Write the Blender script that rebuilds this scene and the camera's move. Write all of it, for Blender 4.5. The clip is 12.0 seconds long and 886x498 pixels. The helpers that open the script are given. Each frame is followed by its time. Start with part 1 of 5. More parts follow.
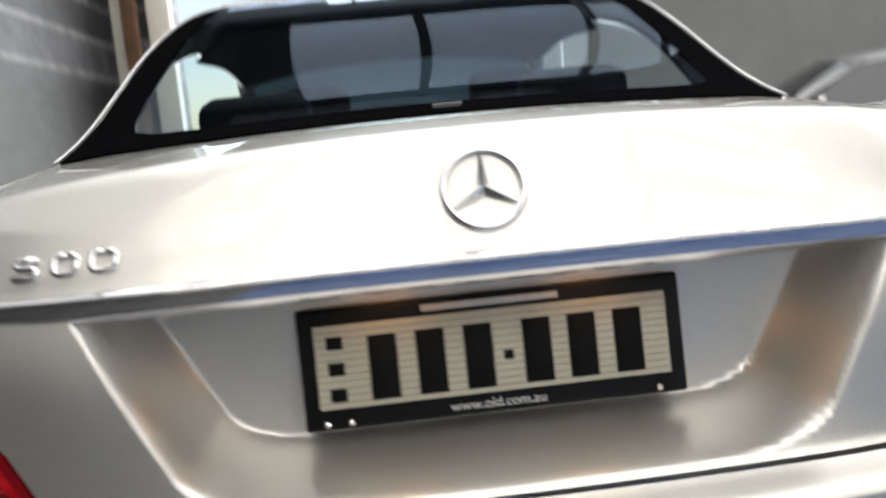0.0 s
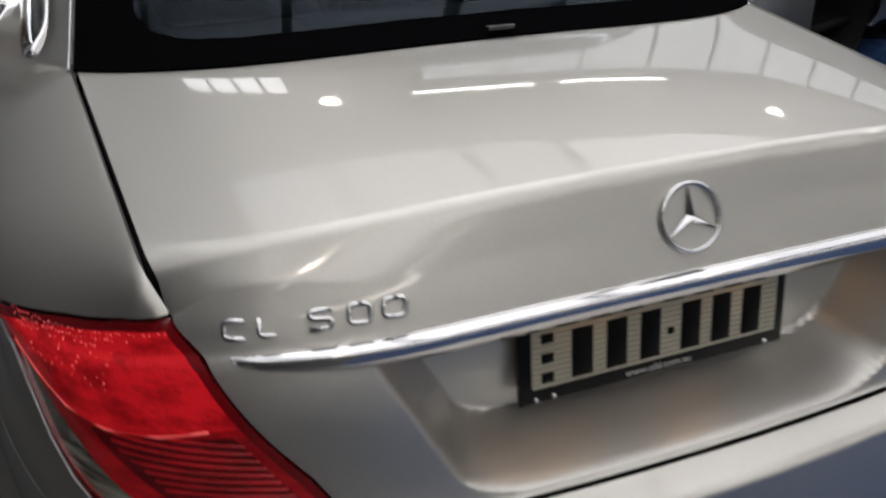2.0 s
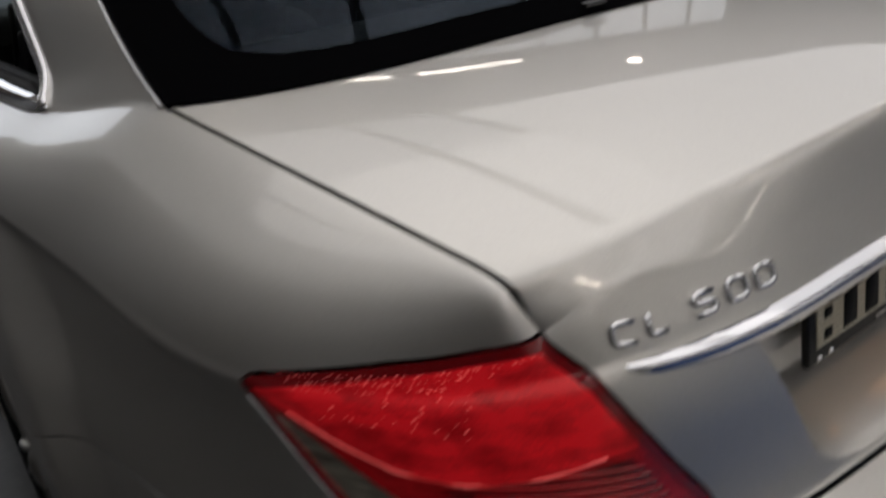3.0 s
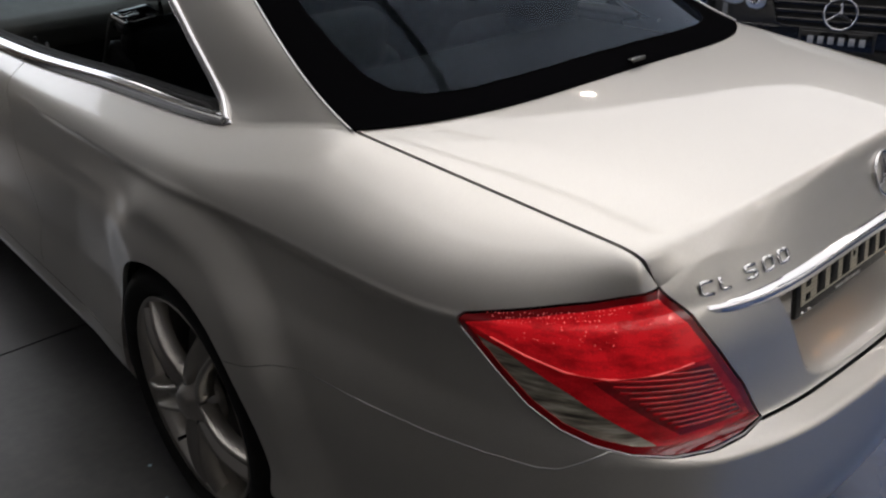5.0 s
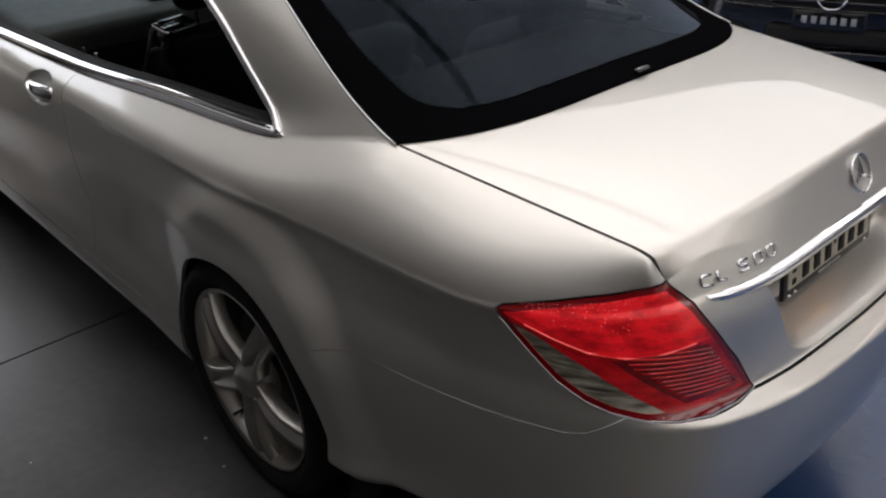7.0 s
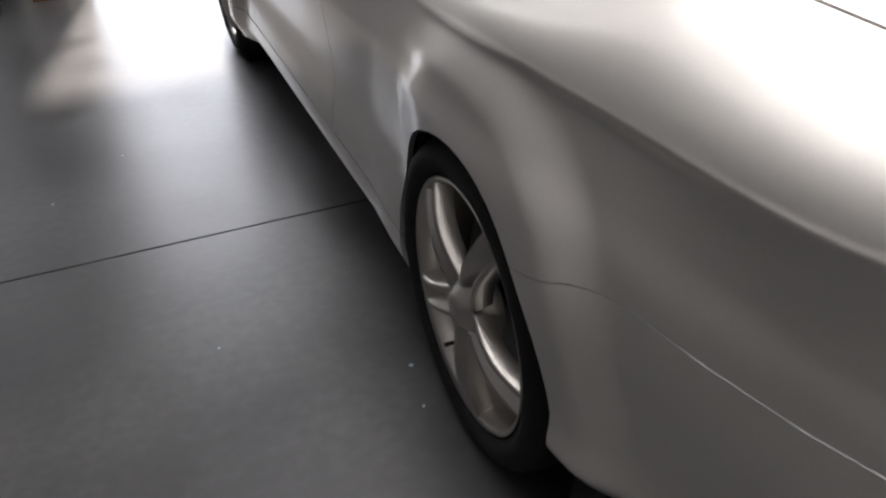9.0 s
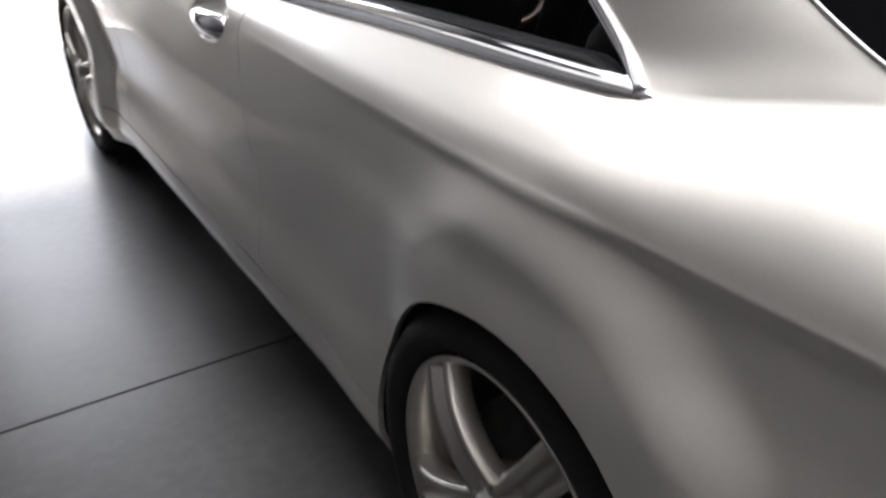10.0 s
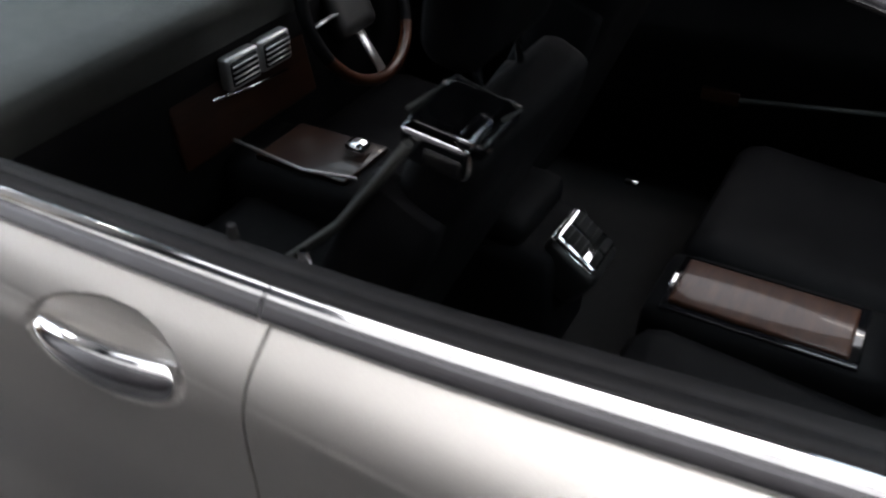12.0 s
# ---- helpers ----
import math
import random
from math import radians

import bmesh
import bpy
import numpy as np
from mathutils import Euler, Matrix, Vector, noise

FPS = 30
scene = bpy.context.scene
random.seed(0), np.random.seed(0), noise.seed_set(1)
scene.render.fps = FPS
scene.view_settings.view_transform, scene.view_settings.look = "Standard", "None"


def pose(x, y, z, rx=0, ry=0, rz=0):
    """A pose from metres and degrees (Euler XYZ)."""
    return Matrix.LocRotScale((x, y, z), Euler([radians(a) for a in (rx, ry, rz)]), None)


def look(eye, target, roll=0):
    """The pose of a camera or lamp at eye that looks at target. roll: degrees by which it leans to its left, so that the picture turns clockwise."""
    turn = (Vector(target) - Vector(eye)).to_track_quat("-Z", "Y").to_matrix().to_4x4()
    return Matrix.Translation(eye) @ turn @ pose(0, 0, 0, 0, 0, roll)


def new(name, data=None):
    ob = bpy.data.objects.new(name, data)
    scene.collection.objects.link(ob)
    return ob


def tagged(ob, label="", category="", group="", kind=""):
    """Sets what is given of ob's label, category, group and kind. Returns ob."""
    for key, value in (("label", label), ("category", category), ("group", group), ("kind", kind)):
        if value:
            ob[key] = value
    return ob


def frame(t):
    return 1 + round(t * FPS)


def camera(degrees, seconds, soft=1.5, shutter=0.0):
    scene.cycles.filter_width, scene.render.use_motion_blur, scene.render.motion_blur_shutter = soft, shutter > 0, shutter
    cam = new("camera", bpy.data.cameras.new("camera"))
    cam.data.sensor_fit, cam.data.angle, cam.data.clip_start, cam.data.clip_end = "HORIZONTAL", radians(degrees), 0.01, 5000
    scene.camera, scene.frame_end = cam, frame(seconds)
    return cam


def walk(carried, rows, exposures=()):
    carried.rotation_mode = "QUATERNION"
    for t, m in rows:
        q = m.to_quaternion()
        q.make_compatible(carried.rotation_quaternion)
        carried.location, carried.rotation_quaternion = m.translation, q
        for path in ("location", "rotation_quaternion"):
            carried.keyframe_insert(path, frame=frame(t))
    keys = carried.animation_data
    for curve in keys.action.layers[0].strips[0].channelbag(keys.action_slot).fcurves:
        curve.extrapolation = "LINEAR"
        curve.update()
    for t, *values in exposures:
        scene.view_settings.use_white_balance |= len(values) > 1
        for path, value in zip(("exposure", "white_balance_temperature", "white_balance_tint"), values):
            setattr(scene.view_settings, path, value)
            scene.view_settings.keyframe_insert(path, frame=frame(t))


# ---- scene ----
cam = camera(55.0, 12.0, 2.2, 0.5)
PATH = [
    (0, (-0.099, -1.932, 1.043), (0.031, 0.044, 0.785), -5.4),
    (0.3, (-0.237, -1.978, 1.31), (0.008, -0.098, 0.68), -5.2),
    (0.5, (-0.35, -2.028, 1.456), (-0.017, -0.216, 0.677), -5.1),
    (1, (-0.468, -2.014, 1.469), (0.006, -0.282, 0.588), -3.3),
    (1.5, (-0.52, -1.99, 1.422), (0.035, -0.28, 0.546), -2.1),
    (2, (-0.592, -1.834, 1.405), (0.06, -0.174, 0.499), -0.7),
    (2.5, (-0.762, -1.612, 1.371), (0.137, -0.027, 0.546), -2.6),
    (3, (-1.01, -1.507, 1.347), (0.045, -0.045, 0.481), -5.0),
    (3.5, (-1.21, -1.521, 1.417), (-0.148, -0.155, 0.415), -5.4),
    (5.5, (-1.596, -1.684, 1.617), (-0.392, -0.349, 0.74), -0.6),
    (6, (-1.672, -1.718, 1.691), (-0.475, -0.416, 0.757), -1.2),
    (6.5, (-1.694, -1.733, 1.727), (-0.516, -0.44, 0.758), -2.2),
    (8.5, (-1.524, -1.508, 1.507), (-0.684, 0.048, 0.572), -1.5),
    (9, (-1.388, -1.289, 1.345), (-0.81, 0.307, 0.288), -3.3),
    (9.5, (-1.364, -1.106, 1.34), (-0.72, 0.472, 0.295), -5.7),
    (9.8, (-1.434, -0.888, 1.341), (-0.6, 0.64, 0.356), -2.6),
    (10, (-1.452, -0.783, 1.334), (-0.827, 0.228, 0.702), -0.9),
    (10.3, (-1.426, -0.589, 1.378), (-0.741, 0.380, 0.735), -1.0),
    (10.5, (-1.404, -0.440, 1.441), (-0.699, 0.478, 0.745), -2.4),
    (10.7, (-1.393, -0.272, 1.505), (-0.657, 0.569, 0.755), -3.2),
    (11, (-1.358, -0.005, 1.56), (-0.405, 0.855, 0.605), -2.2),
    (11.5, (-1.304, 0.249, 1.527), (-0.266, 1.028, 0.592), -2.1),
    (12, (-1.26, 0.517, 1.55), (0.114, 1.34, 0.352), -1.3),
]
EXPOSURES = [(0, .2, 6900, 10), (.5, -.5, 6650, 12), (1, -.82, 6650, 12), (2.5, -1.05, 6900, 13), (3, -1.28, 6950, 14), (3.5, -1.25, 6950, 14), (5.5, -.65, 7000, 15), (6.5, -.62, 7000, 15), (8.5, -.1, 7050, 16), (9, .6, 6900, 16), (10.5, .72, 6800, 15), (12, .62, 6700, 15)]
walk(cam, [(t, look(eye, target, roll)) for t, eye, target, roll in PATH], EXPOSURES)

# ---- world, daylight and lamps ----
world = bpy.data.worlds.new("world")
scene.world = world
world.use_nodes = True
sky = world.node_tree.nodes.new("ShaderNodeTexSky")
sky.sky_type = "NISHITA"
sky.sun_disc = False
sky.sun_elevation, sky.sun_rotation = radians(50), radians(0)
world.node_tree.links.new(sky.outputs[0], world.node_tree.nodes["Background"].inputs[0])
world.node_tree.nodes["Background"].inputs[1].default_value = 0.12

DOOR_X, DOOR_Y, DOOR_H = (-1.55, 1.5), 4.9, 2.95     # the roller door's opening in the front wall
ROOF_Z = 4.6
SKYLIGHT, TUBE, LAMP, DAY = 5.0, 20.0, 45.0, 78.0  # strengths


def area(name, m, sx, sy, watts, color):
    lamp = bpy.data.lights.new(name, "AREA")
    lamp.shape, lamp.size, lamp.size_y, lamp.energy, lamp.color = "RECTANGLE", sx, sy, watts, color
    ob = new(name, lamp)
    ob.matrix_world = m
    return ob


sun = bpy.data.lights.new("sun", "SUN")
sun.energy, sun.angle, sun.color = 5.0, radians(4), (1, .95, .88)
new("sun", sun).matrix_world = look((0, 0, 0), (-.1, -math.cos(radians(50)), -math.sin(radians(50))))
area("daylight_in_door", look((sum(DOOR_X) / 2, DOOR_Y + .3, DOOR_H / 2 + .1), (sum(DOOR_X) / 2, 0, DOOR_H / 2 - .4)),
     DOOR_X[1] - DOOR_X[0], DOOR_H - .1, DAY, (.86, .93, 1))


# ---- materials ----
def mat(name, color, rough=0.5, metal=0.0, **extra):
    m = bpy.data.materials.new(name)
    m.use_nodes = True
    b = m.node_tree.nodes["Principled BSDF"]
    b.inputs["Base Color"].default_value = (*color, 1)
    b.inputs["Roughness"].default_value = rough
    b.inputs["Metallic"].default_value = metal
    for key, value in extra.items():
        b.inputs[key.replace("_", " ")].default_value = value
    return m


def node(m, kind, **values):
    n = m.node_tree.nodes.new(kind)
    for key, value in values.items():
        if key in n.inputs:
            n.inputs[key].default_value = value
    return n


def link(m, a, b):
    m.node_tree.links.new(a, b)


def noise_of(m, scale, detail=4.0, rough=0.55, stretch=None):
    n = node(m, "ShaderNodeTexNoise", Scale=scale, Detail=detail, Roughness=rough)
    co = node(m, "ShaderNodeTexCoord")
    if stretch:
        mp = node(m, "ShaderNodeMapping")
        mp.inputs["Scale"].default_value = stretch
        link(m, co.outputs["Object"], mp.inputs[0])
        link(m, mp.outputs[0], n.inputs["Vector"])
    else:
        link(m, co.outputs["Object"], n.inputs["Vector"])
    return n.outputs["Fac"]


def ramp(m, source, *stops):
    r = node(m, "ShaderNodeValToRGB")
    els = r.color_ramp.elements
    while len(els) < len(stops):
        els.new(0.5)
    for e, (at, c) in zip(els, stops):
        e.position, e.color = at, (*c, 1)
    link(m, source, r.inputs[0])
    return r.outputs[0]


def bump(m, source, strength=0.2, distance=0.002):
    b = node(m, "ShaderNodeBump", Strength=strength, Distance=distance)
    link(m, source, b.inputs["Height"])
    link(m, b.outputs[0], m.node_tree.nodes["Principled BSDF"].inputs["Normal"])


def varied(name, dark, light, scale=6.0, rough=0.5, metal=0.0, rough_span=0.12, bumps=0.0, bump_scale=200.0, **extra):
    """A material whose colour and gloss wander at two scales."""
    m = mat(name, light, rough, metal, **extra)
    b = m.node_tree.nodes["Principled BSDF"]
    mix = node(m, "ShaderNodeMath")
    mix.operation = "MULTIPLY_ADD"
    link(m, noise_of(m, scale), mix.inputs[0])
    mix.inputs[1].default_value = 0.65
    fine = node(m, "ShaderNodeMath")
    fine.operation = "MULTIPLY"
    link(m, noise_of(m, scale * 9), fine.inputs[0])
    fine.inputs[1].default_value = 0.35
    link(m, fine.outputs[0], mix.inputs[2])
    link(m, ramp(m, mix.outputs[0], (.3, dark), (.7, light)), b.inputs["Base Color"])
    rr = node(m, "ShaderNodeMapRange")
    rr.inputs["To Min"].default_value, rr.inputs["To Max"].default_value = max(rough - rough_span, 0.02), rough + rough_span
    link(m, noise_of(m, scale * 2.3), rr.inputs[0])
    link(m, rr.outputs[0], b.inputs["Roughness"])
    if bumps:
        bump(m, noise_of(m, bump_scale, 3), bumps)
    return m


def paint(name, color, metal=0.75, rough=0.36):
    """Metallic lacquer: fine flake, a faint film of dust and a clear coat over it."""
    m = mat(name, color, rough, metal, Coat_Weight=.9, Coat_Roughness=0.03, Coat_IOR=1.5)
    b = m.node_tree.nodes["Principled BSDF"]
    dark, light = tuple(c * .93 for c in color), tuple(min(c * 1.05, 1) for c in color)
    link(m, ramp(m, noise_of(m, 900, 2), (.35, dark), (.65, light)), b.inputs["Base Color"])
    rr = node(m, "ShaderNodeMapRange")
    rr.inputs["To Min"].default_value, rr.inputs["To Max"].default_value = rough - .05, rough + .07
    link(m, noise_of(m, 5, 5), rr.inputs[0])
    link(m, rr.outputs[0], b.inputs["Roughness"])
    cr = node(m, "ShaderNodeMapRange")
    cr.inputs["To Min"].default_value, cr.inputs["To Max"].default_value = .01, .05
    link(m, noise_of(m, 9, 5), cr.inputs[0])
    link(m, cr.outputs[0], b.inputs["Coat Roughness"])
    return m


def glow(name, color, strength):
    m = mat(name, (.8, .8, .8), .5)
    b = m.node_tree.nodes["Principled BSDF"]
    b.inputs["Emission Color"].default_value = (*color, 1)
    b.inputs["Emission Strength"].default_value = strength
    return m


SILVER = paint("silver_paint", (.68, .66, .615), .82, .41)
GREY_PAINT = paint("grey_paint", (.30, .31, .32))
WHITE_PAINT = paint("pale_silver_paint", (.62, .62, .61))
BLACK_PAINT = paint("black_paint", (.008, .008, .009), 0.0, .25)
CHROME = varied("chrome", (.75, .75, .76), (.85, .85, .86), 30, .08, 1.0, .03)
SATIN = varied("satin_alloy", (.50, .50, .50), (.60, .60, .60), 12, .34, .85, .08)
ALLOY = varied("wheel_alloy", (.49, .47, .435), (.55, .525, .485), 6, .29, .9, .02)
RUBBER = varied("tyre_rubber", (.006, .006, .006), (.014, .014, .0135), 20, .75, 0, .1, .3, 300, Specular_IOR_Level=.25)
SEAL = varied("black_rubber_seal", (.005, .005, .0055), (.010, .010, .011), 40, .62, 0, .1, Specular_IOR_Level=.25)
GAP = mat("dark_cavity", (.004, .004, .004), .9)
PLASTIC = varied("black_plastic", (.01, .01, .01), (.02, .02, .02), 30, .45, 0, .1, .2, 600)
FRIT = mat("black_glass_border", (.003, .003, .0035), .3, Specular_IOR_Level=.0)
GLOSS_BLACK = mat("gloss_black", (.006, .006, .007), .08, Coat_Weight=.5)
LEATHER = varied("black_leather", (.0037, .0037, .0045), (.0090, .0090, .0095), 9, .58, 0, .1, .45, 420, Specular_IOR_Level=.06)
GREY_LEATHER = varied("grey_green_dash_leather", (.035, .037, .033), (.052, .054, .049), 9, .55, 0, .1, .4, 420)
CARPET = varied("black_carpet", (.006, .006, .006), (.012, .012, .012), 60, .95, 0, .03, .6, 500)


def wood_material(name, k):
    m = mat(name, (.12, .04, .02), .4, Coat_Weight=.35, Coat_Roughness=.07, Specular_IOR_Level=.25)
    grain = noise_of(m, 14, 6, .6, (1, 5, 5))
    stops = [(at, tuple(c * k for c in col)) for at, col in ((.3, (.05, .015, .007)), (.55, (.085, .028, .012)), (.8, (.13, .048, .02)))]
    link(m, ramp(m, grain, *stops), m.node_tree.nodes["Principled BSDF"].inputs["Base Color"])
    return m


WOOD = wood_material("dark_burr_wood", .25)
WOOD_PALE = wood_material("polished_burr_wood", .6)


# the lens colour also feeds a weak emission, its strength the last argument
def red_lens(name, color, dots, metal, relief, glow_strength=0.0):
    m = mat(name, color, .22, metal, Coat_Weight=1.0, Coat_Roughness=.02)
    b = m.node_tree.nodes["Principled BSDF"]
    v = node(m, "ShaderNodeTexVoronoi", Scale=dots)
    co = node(m, "ShaderNodeTexCoord")
    link(m, co.outputs["Object"], v.inputs["Vector"])
    light = tuple(min(1, c * 1.2 + .003) for c in color)
    mix = node(m, "ShaderNodeMix")
    mix.data_type, mix.blend_type = "RGBA", "MULTIPLY"
    mix.inputs[0].default_value = 1.0
    link(m, ramp(m, v.outputs["Distance"], (.1, light), (.6, color)), mix.inputs[6])
    link(m, ramp(m, noise_of(m, 16, 4, .6, (1, 1, 2.6)), (.32, (.45, .4, .4)), (.62, (1, 1, 1))), mix.inputs[7])
    link(m, mix.outputs[2], b.inputs["Base Color"])
    bump(m, v.outputs["Distance"], relief, .002)
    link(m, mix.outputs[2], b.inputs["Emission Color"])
    b.inputs["Emission Strength"].default_value = glow_strength
    return m


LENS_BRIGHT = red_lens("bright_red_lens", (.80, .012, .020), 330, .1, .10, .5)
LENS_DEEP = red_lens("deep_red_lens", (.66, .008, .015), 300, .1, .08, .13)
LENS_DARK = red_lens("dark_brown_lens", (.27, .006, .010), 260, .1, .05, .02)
# glints of the facets and ridge, put in as a red emission
LENS_GLINT = mat("lens_facet_glint", (.95, .20, .20), .12, .5, Emission_Color=(1, .10, .10, 1), Emission_Strength=.8)
PLATE_GLOW = mat("plate_lamp_glass", (.8, .6, .4), .3, Emission_Color=(1, .50, .17, 1), Emission_Strength=3.2)
LENS_EDGE = mat("dark_red_lens_edge", (.24, .004, .007), .08, Coat_Weight=1.0)
LENS_CLEAR = mat("clear_ribbed_lens", (.4, .38, .34), .18, .5, Coat_Weight=1.0)
link(LENS_CLEAR, ramp(LENS_CLEAR, noise_of(LENS_CLEAR, 30, 3, .5, (.5, .5, 3.4)), (.30, (.10, .09, .075)), (.48, (.42, .39, .31)), (.66, (.85, .81, .68))), LENS_CLEAR.node_tree.nodes["Principled BSDF"].inputs["Base Color"])
PLATE = varied("cream_plate", (.52, .49, .38), (.62, .59, .47), 12, .4, 0, .1)
PLATE_LINE = mat("plate_line", (.30, .27, .19), .5)
PLATE_DIM = mat("dim_plate", (.30, .31, .33), .5)
INK = mat("black_ink", (.006, .006, .006), .6, Specular_IOR_Level=.12)
FRAME_BLACK = mat("dull_black_plastic", (.006, .006, .006), .35, Specular_IOR_Level=.2)
PALE = mat("pale_print", (.7, .7, .68), .5)
LAMP_GLASS = mat("headlamp_glass", (.75, .78, .8), .08, .6, Coat_Weight=1.0)


def tinted_glass(name, tint, see):
    m = bpy.data.materials.new(name)
    m.use_nodes = True
    t = m.node_tree
    t.nodes.clear()
    out, mix, clear, shine = (t.nodes.new(k) for k in ("ShaderNodeOutputMaterial", "ShaderNodeMixShader", "ShaderNodeBsdfTransparent", "ShaderNodeBsdfGlossy"))
    fres = t.nodes.new("ShaderNodeFresnel")
    fres.inputs[0].default_value = 1.17
    clear.inputs[0].default_value = (*(c * see for c in tint), 1)
    shine.inputs["Roughness"].default_value = .02
    shine.inputs[0].default_value = (.46, .56, .70, 1)
    t.links.new(fres.outputs[0], mix.inputs[0])
    t.links.new(clear.outputs[0], mix.inputs[1])
    t.links.new(shine.outputs[0], mix.inputs[2])
    t.links.new(mix.outputs[0], out.inputs[0])
    return m


GLASS = tinted_glass("tinted_glass", (.72, .85, .90), .9)
GLASS_DARK = mat("dark_car_glass", (.006, .008, .009), .03, Coat_Weight=1.0)


def concrete(name, dark, mid, light, rough, tint_scale=1.1, span=.09):
    m = mat(name, mid, rough)
    b = m.node_tree.nodes["Principled BSDF"]
    a = node(m, "ShaderNodeMath")
    a.operation = "MULTIPLY_ADD"
    link(m, noise_of(m, tint_scale, 6, .62), a.inputs[0])
    a.inputs[1].default_value = .7
    f = node(m, "ShaderNodeMath")
    f.operation = "MULTIPLY"
    link(m, noise_of(m, 26, 5), f.inputs[0])
    f.inputs[1].default_value = .3
    link(m, f.outputs[0], a.inputs[2])
    link(m, ramp(m, a.outputs[0], (.22, dark), (.5, mid), (.8, light)), b.inputs["Base Color"])
    rr = node(m, "ShaderNodeMapRange")
    rr.inputs["From Min"].default_value, rr.inputs["From Max"].default_value = .2, .8
    rr.inputs["To Min"].default_value, rr.inputs["To Max"].default_value = rough - span, rough + span
    link(m, noise_of(m, 2.2, 3, .5), rr.inputs[0])
    link(m, rr.outputs[0], b.inputs["Roughness"])
    bump(m, noise_of(m, 40, 6), .12, .002)
    return m


CONCRETE = concrete("sealed_grey_concrete", (.024, .024, .026), (.046, .046, .047), (.092, .092, .09), .34, span=.08)
BLUE_FLOOR = concrete("blue_epoxy_floor", (.018, .045, .12), (.026, .062, .16), (.04, .085, .20), .25)
OUTSIDE = concrete("pale_outdoor_concrete", (.5, .5, .49), (.58, .58, .57), (.64, .64, .63), .8)
WALL = varied("painted_wall", (.27, .27, .265), (.34, .34, .335), 2.0, .75, 0, .1, .3, 60)
# chosen white to throw light back at the car
BOUNCE_WALL = varied("white_bounce_wall", (.70, .70, .68), (.78, .78, .76), 2.0, .75, 0, .1, .3, 60)
STEEL = varied("grey_roof_sheet", (.06, .066, .076), (.09, .097, .11), 3, .5, .2, .1)
BEAM = varied("dark_steel_beam", (.018, .018, .02), (.035, .035, .038), 5, .5, .3, .1)
CREAM = varied("cream_painted_steel", (.55, .52, .44), (.68, .65, .57), 7, .5, 0, .1)
RUST = varied("rusty_brown_steel", (.035, .02, .012), (.16, .075, .03), 9, .7, .2, .12)
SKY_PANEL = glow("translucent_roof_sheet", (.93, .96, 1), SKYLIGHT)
# weaker copies of the roof sheet's glow, graded to light the car
SOFT_PANEL = glow("soft_roof_sheet", (.93, .96, 1), SKYLIGHT * .40)
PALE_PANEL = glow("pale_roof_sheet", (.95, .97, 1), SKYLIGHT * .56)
DIM_PANEL = glow("dim_roof_sheet", (.88, .94, 1), SKYLIGHT * .25)
PANE_GLOW = glow("frosted_window_glass", (.84, .92, 1), 1.15)
TUBE_GLOW = glow("fluorescent_tube", (1, .98, .94), TUBE)
LAMP_GLOW = glow("halogen_lamp", (1, .93, .82), LAMP)

def curve(keys):
    """A smooth curve through keys (t, value...), with limited slopes so that it never overshoots."""
    k = np.array(keys, float)
    t, p = k[:, 0], k[:, 1:]
    h = np.diff(t)[:, None]
    d = np.diff(p, axis=0) / h
    m = np.zeros_like(p)
    m[0], m[-1] = d[0], d[-1]
    for i in range(1, len(t) - 1):
        w1, w2 = 2 * h[i] + h[i - 1], h[i] + 2 * h[i - 1]
        same = d[i - 1] * d[i] > 0
        with np.errstate(divide="ignore", invalid="ignore"):
            m[i] = np.where(same, (w1 + w2) / (w1 / d[i - 1] + w2 / d[i]), 0.0)

    def at(s):
        s = np.clip(np.asarray(s, float), t[0], t[-1])
        i = np.clip(np.searchsorted(t, s, side="right") - 1, 0, len(t) - 2)
        hh = h[i, 0]
        u = ((s - t[i]) / hh)[..., None]
        hh = hh[..., None]
        return ((2 * u**3 - 3 * u**2 + 1) * p[i] + (u**3 - 2 * u**2 + u) * hh * m[i]
                + (-2 * u**3 + 3 * u**2) * p[i + 1] + (u**3 - u**2) * hh * m[i + 1])
    return at


def smooth(e0, e1, x):
    t = np.clip((np.asarray(x, float) - e0) / (e1 - e0), 0, 1)
    return t * t * (3 - 2 * t)


def even(keys, odd=()):
    """The same curve, carried over its start as a mirror image, so that it is level there; odd: the values that change sign."""
    t0, *k = keys[1]
    return curve([(2 * keys[0][0] - t0, *(-q if i in odd else q for i, q in enumerate(k)))] + list(keys))


# ---- the silver coupe's outer skin: a plan outline, and levels that step in from it ----
OUTLINE = even([(0, 0, -1.235), (1, -.30, -1.222), (2, -.515, -1.175), (3, -.69, -1.05), (4, -.81, -.80), (5, -.885, -.42), (6, -.908, 0),
                 (7, -.9, .45), (8, -.9, 1.03), (9, -.9, 2.0), (10, -.908, 2.955), (11, -.86, 3.5), (12, -.65, 3.8), (13, 0, 3.9)], (0,))
LID_S, GLASS_S, WIN_S = 2.652, 5.03, 5.82            # stations of the lid's corner, the rear glass's corner and the side window's corner
RIM = even([(0, 0, -1.083, 1.050), (1, -.30, -1.078, 1.042), (2, -.475, -1.070, 1.010), (2.4, -.540, -1.058, .982), (2.652, -.579, -1.042, .957), (3.2, -.592, -.97, 1.0), (4, -.612, -.80, 1.03),
             (5.03, -.650, -.41, 1.058), (5.75, -.72, -.1, 1.015), (6, -.733, 0, 1.01), (7, -.753, .45, .998), (8, -.775, 1.03, .973), (9, -.775, 2.0, .95),
             (10, -.73, 2.955, .93), (11, -.67, 3.4, .85), (12, -.5, 3.7, .74), (13, 0, 3.8, .72)], (0,))


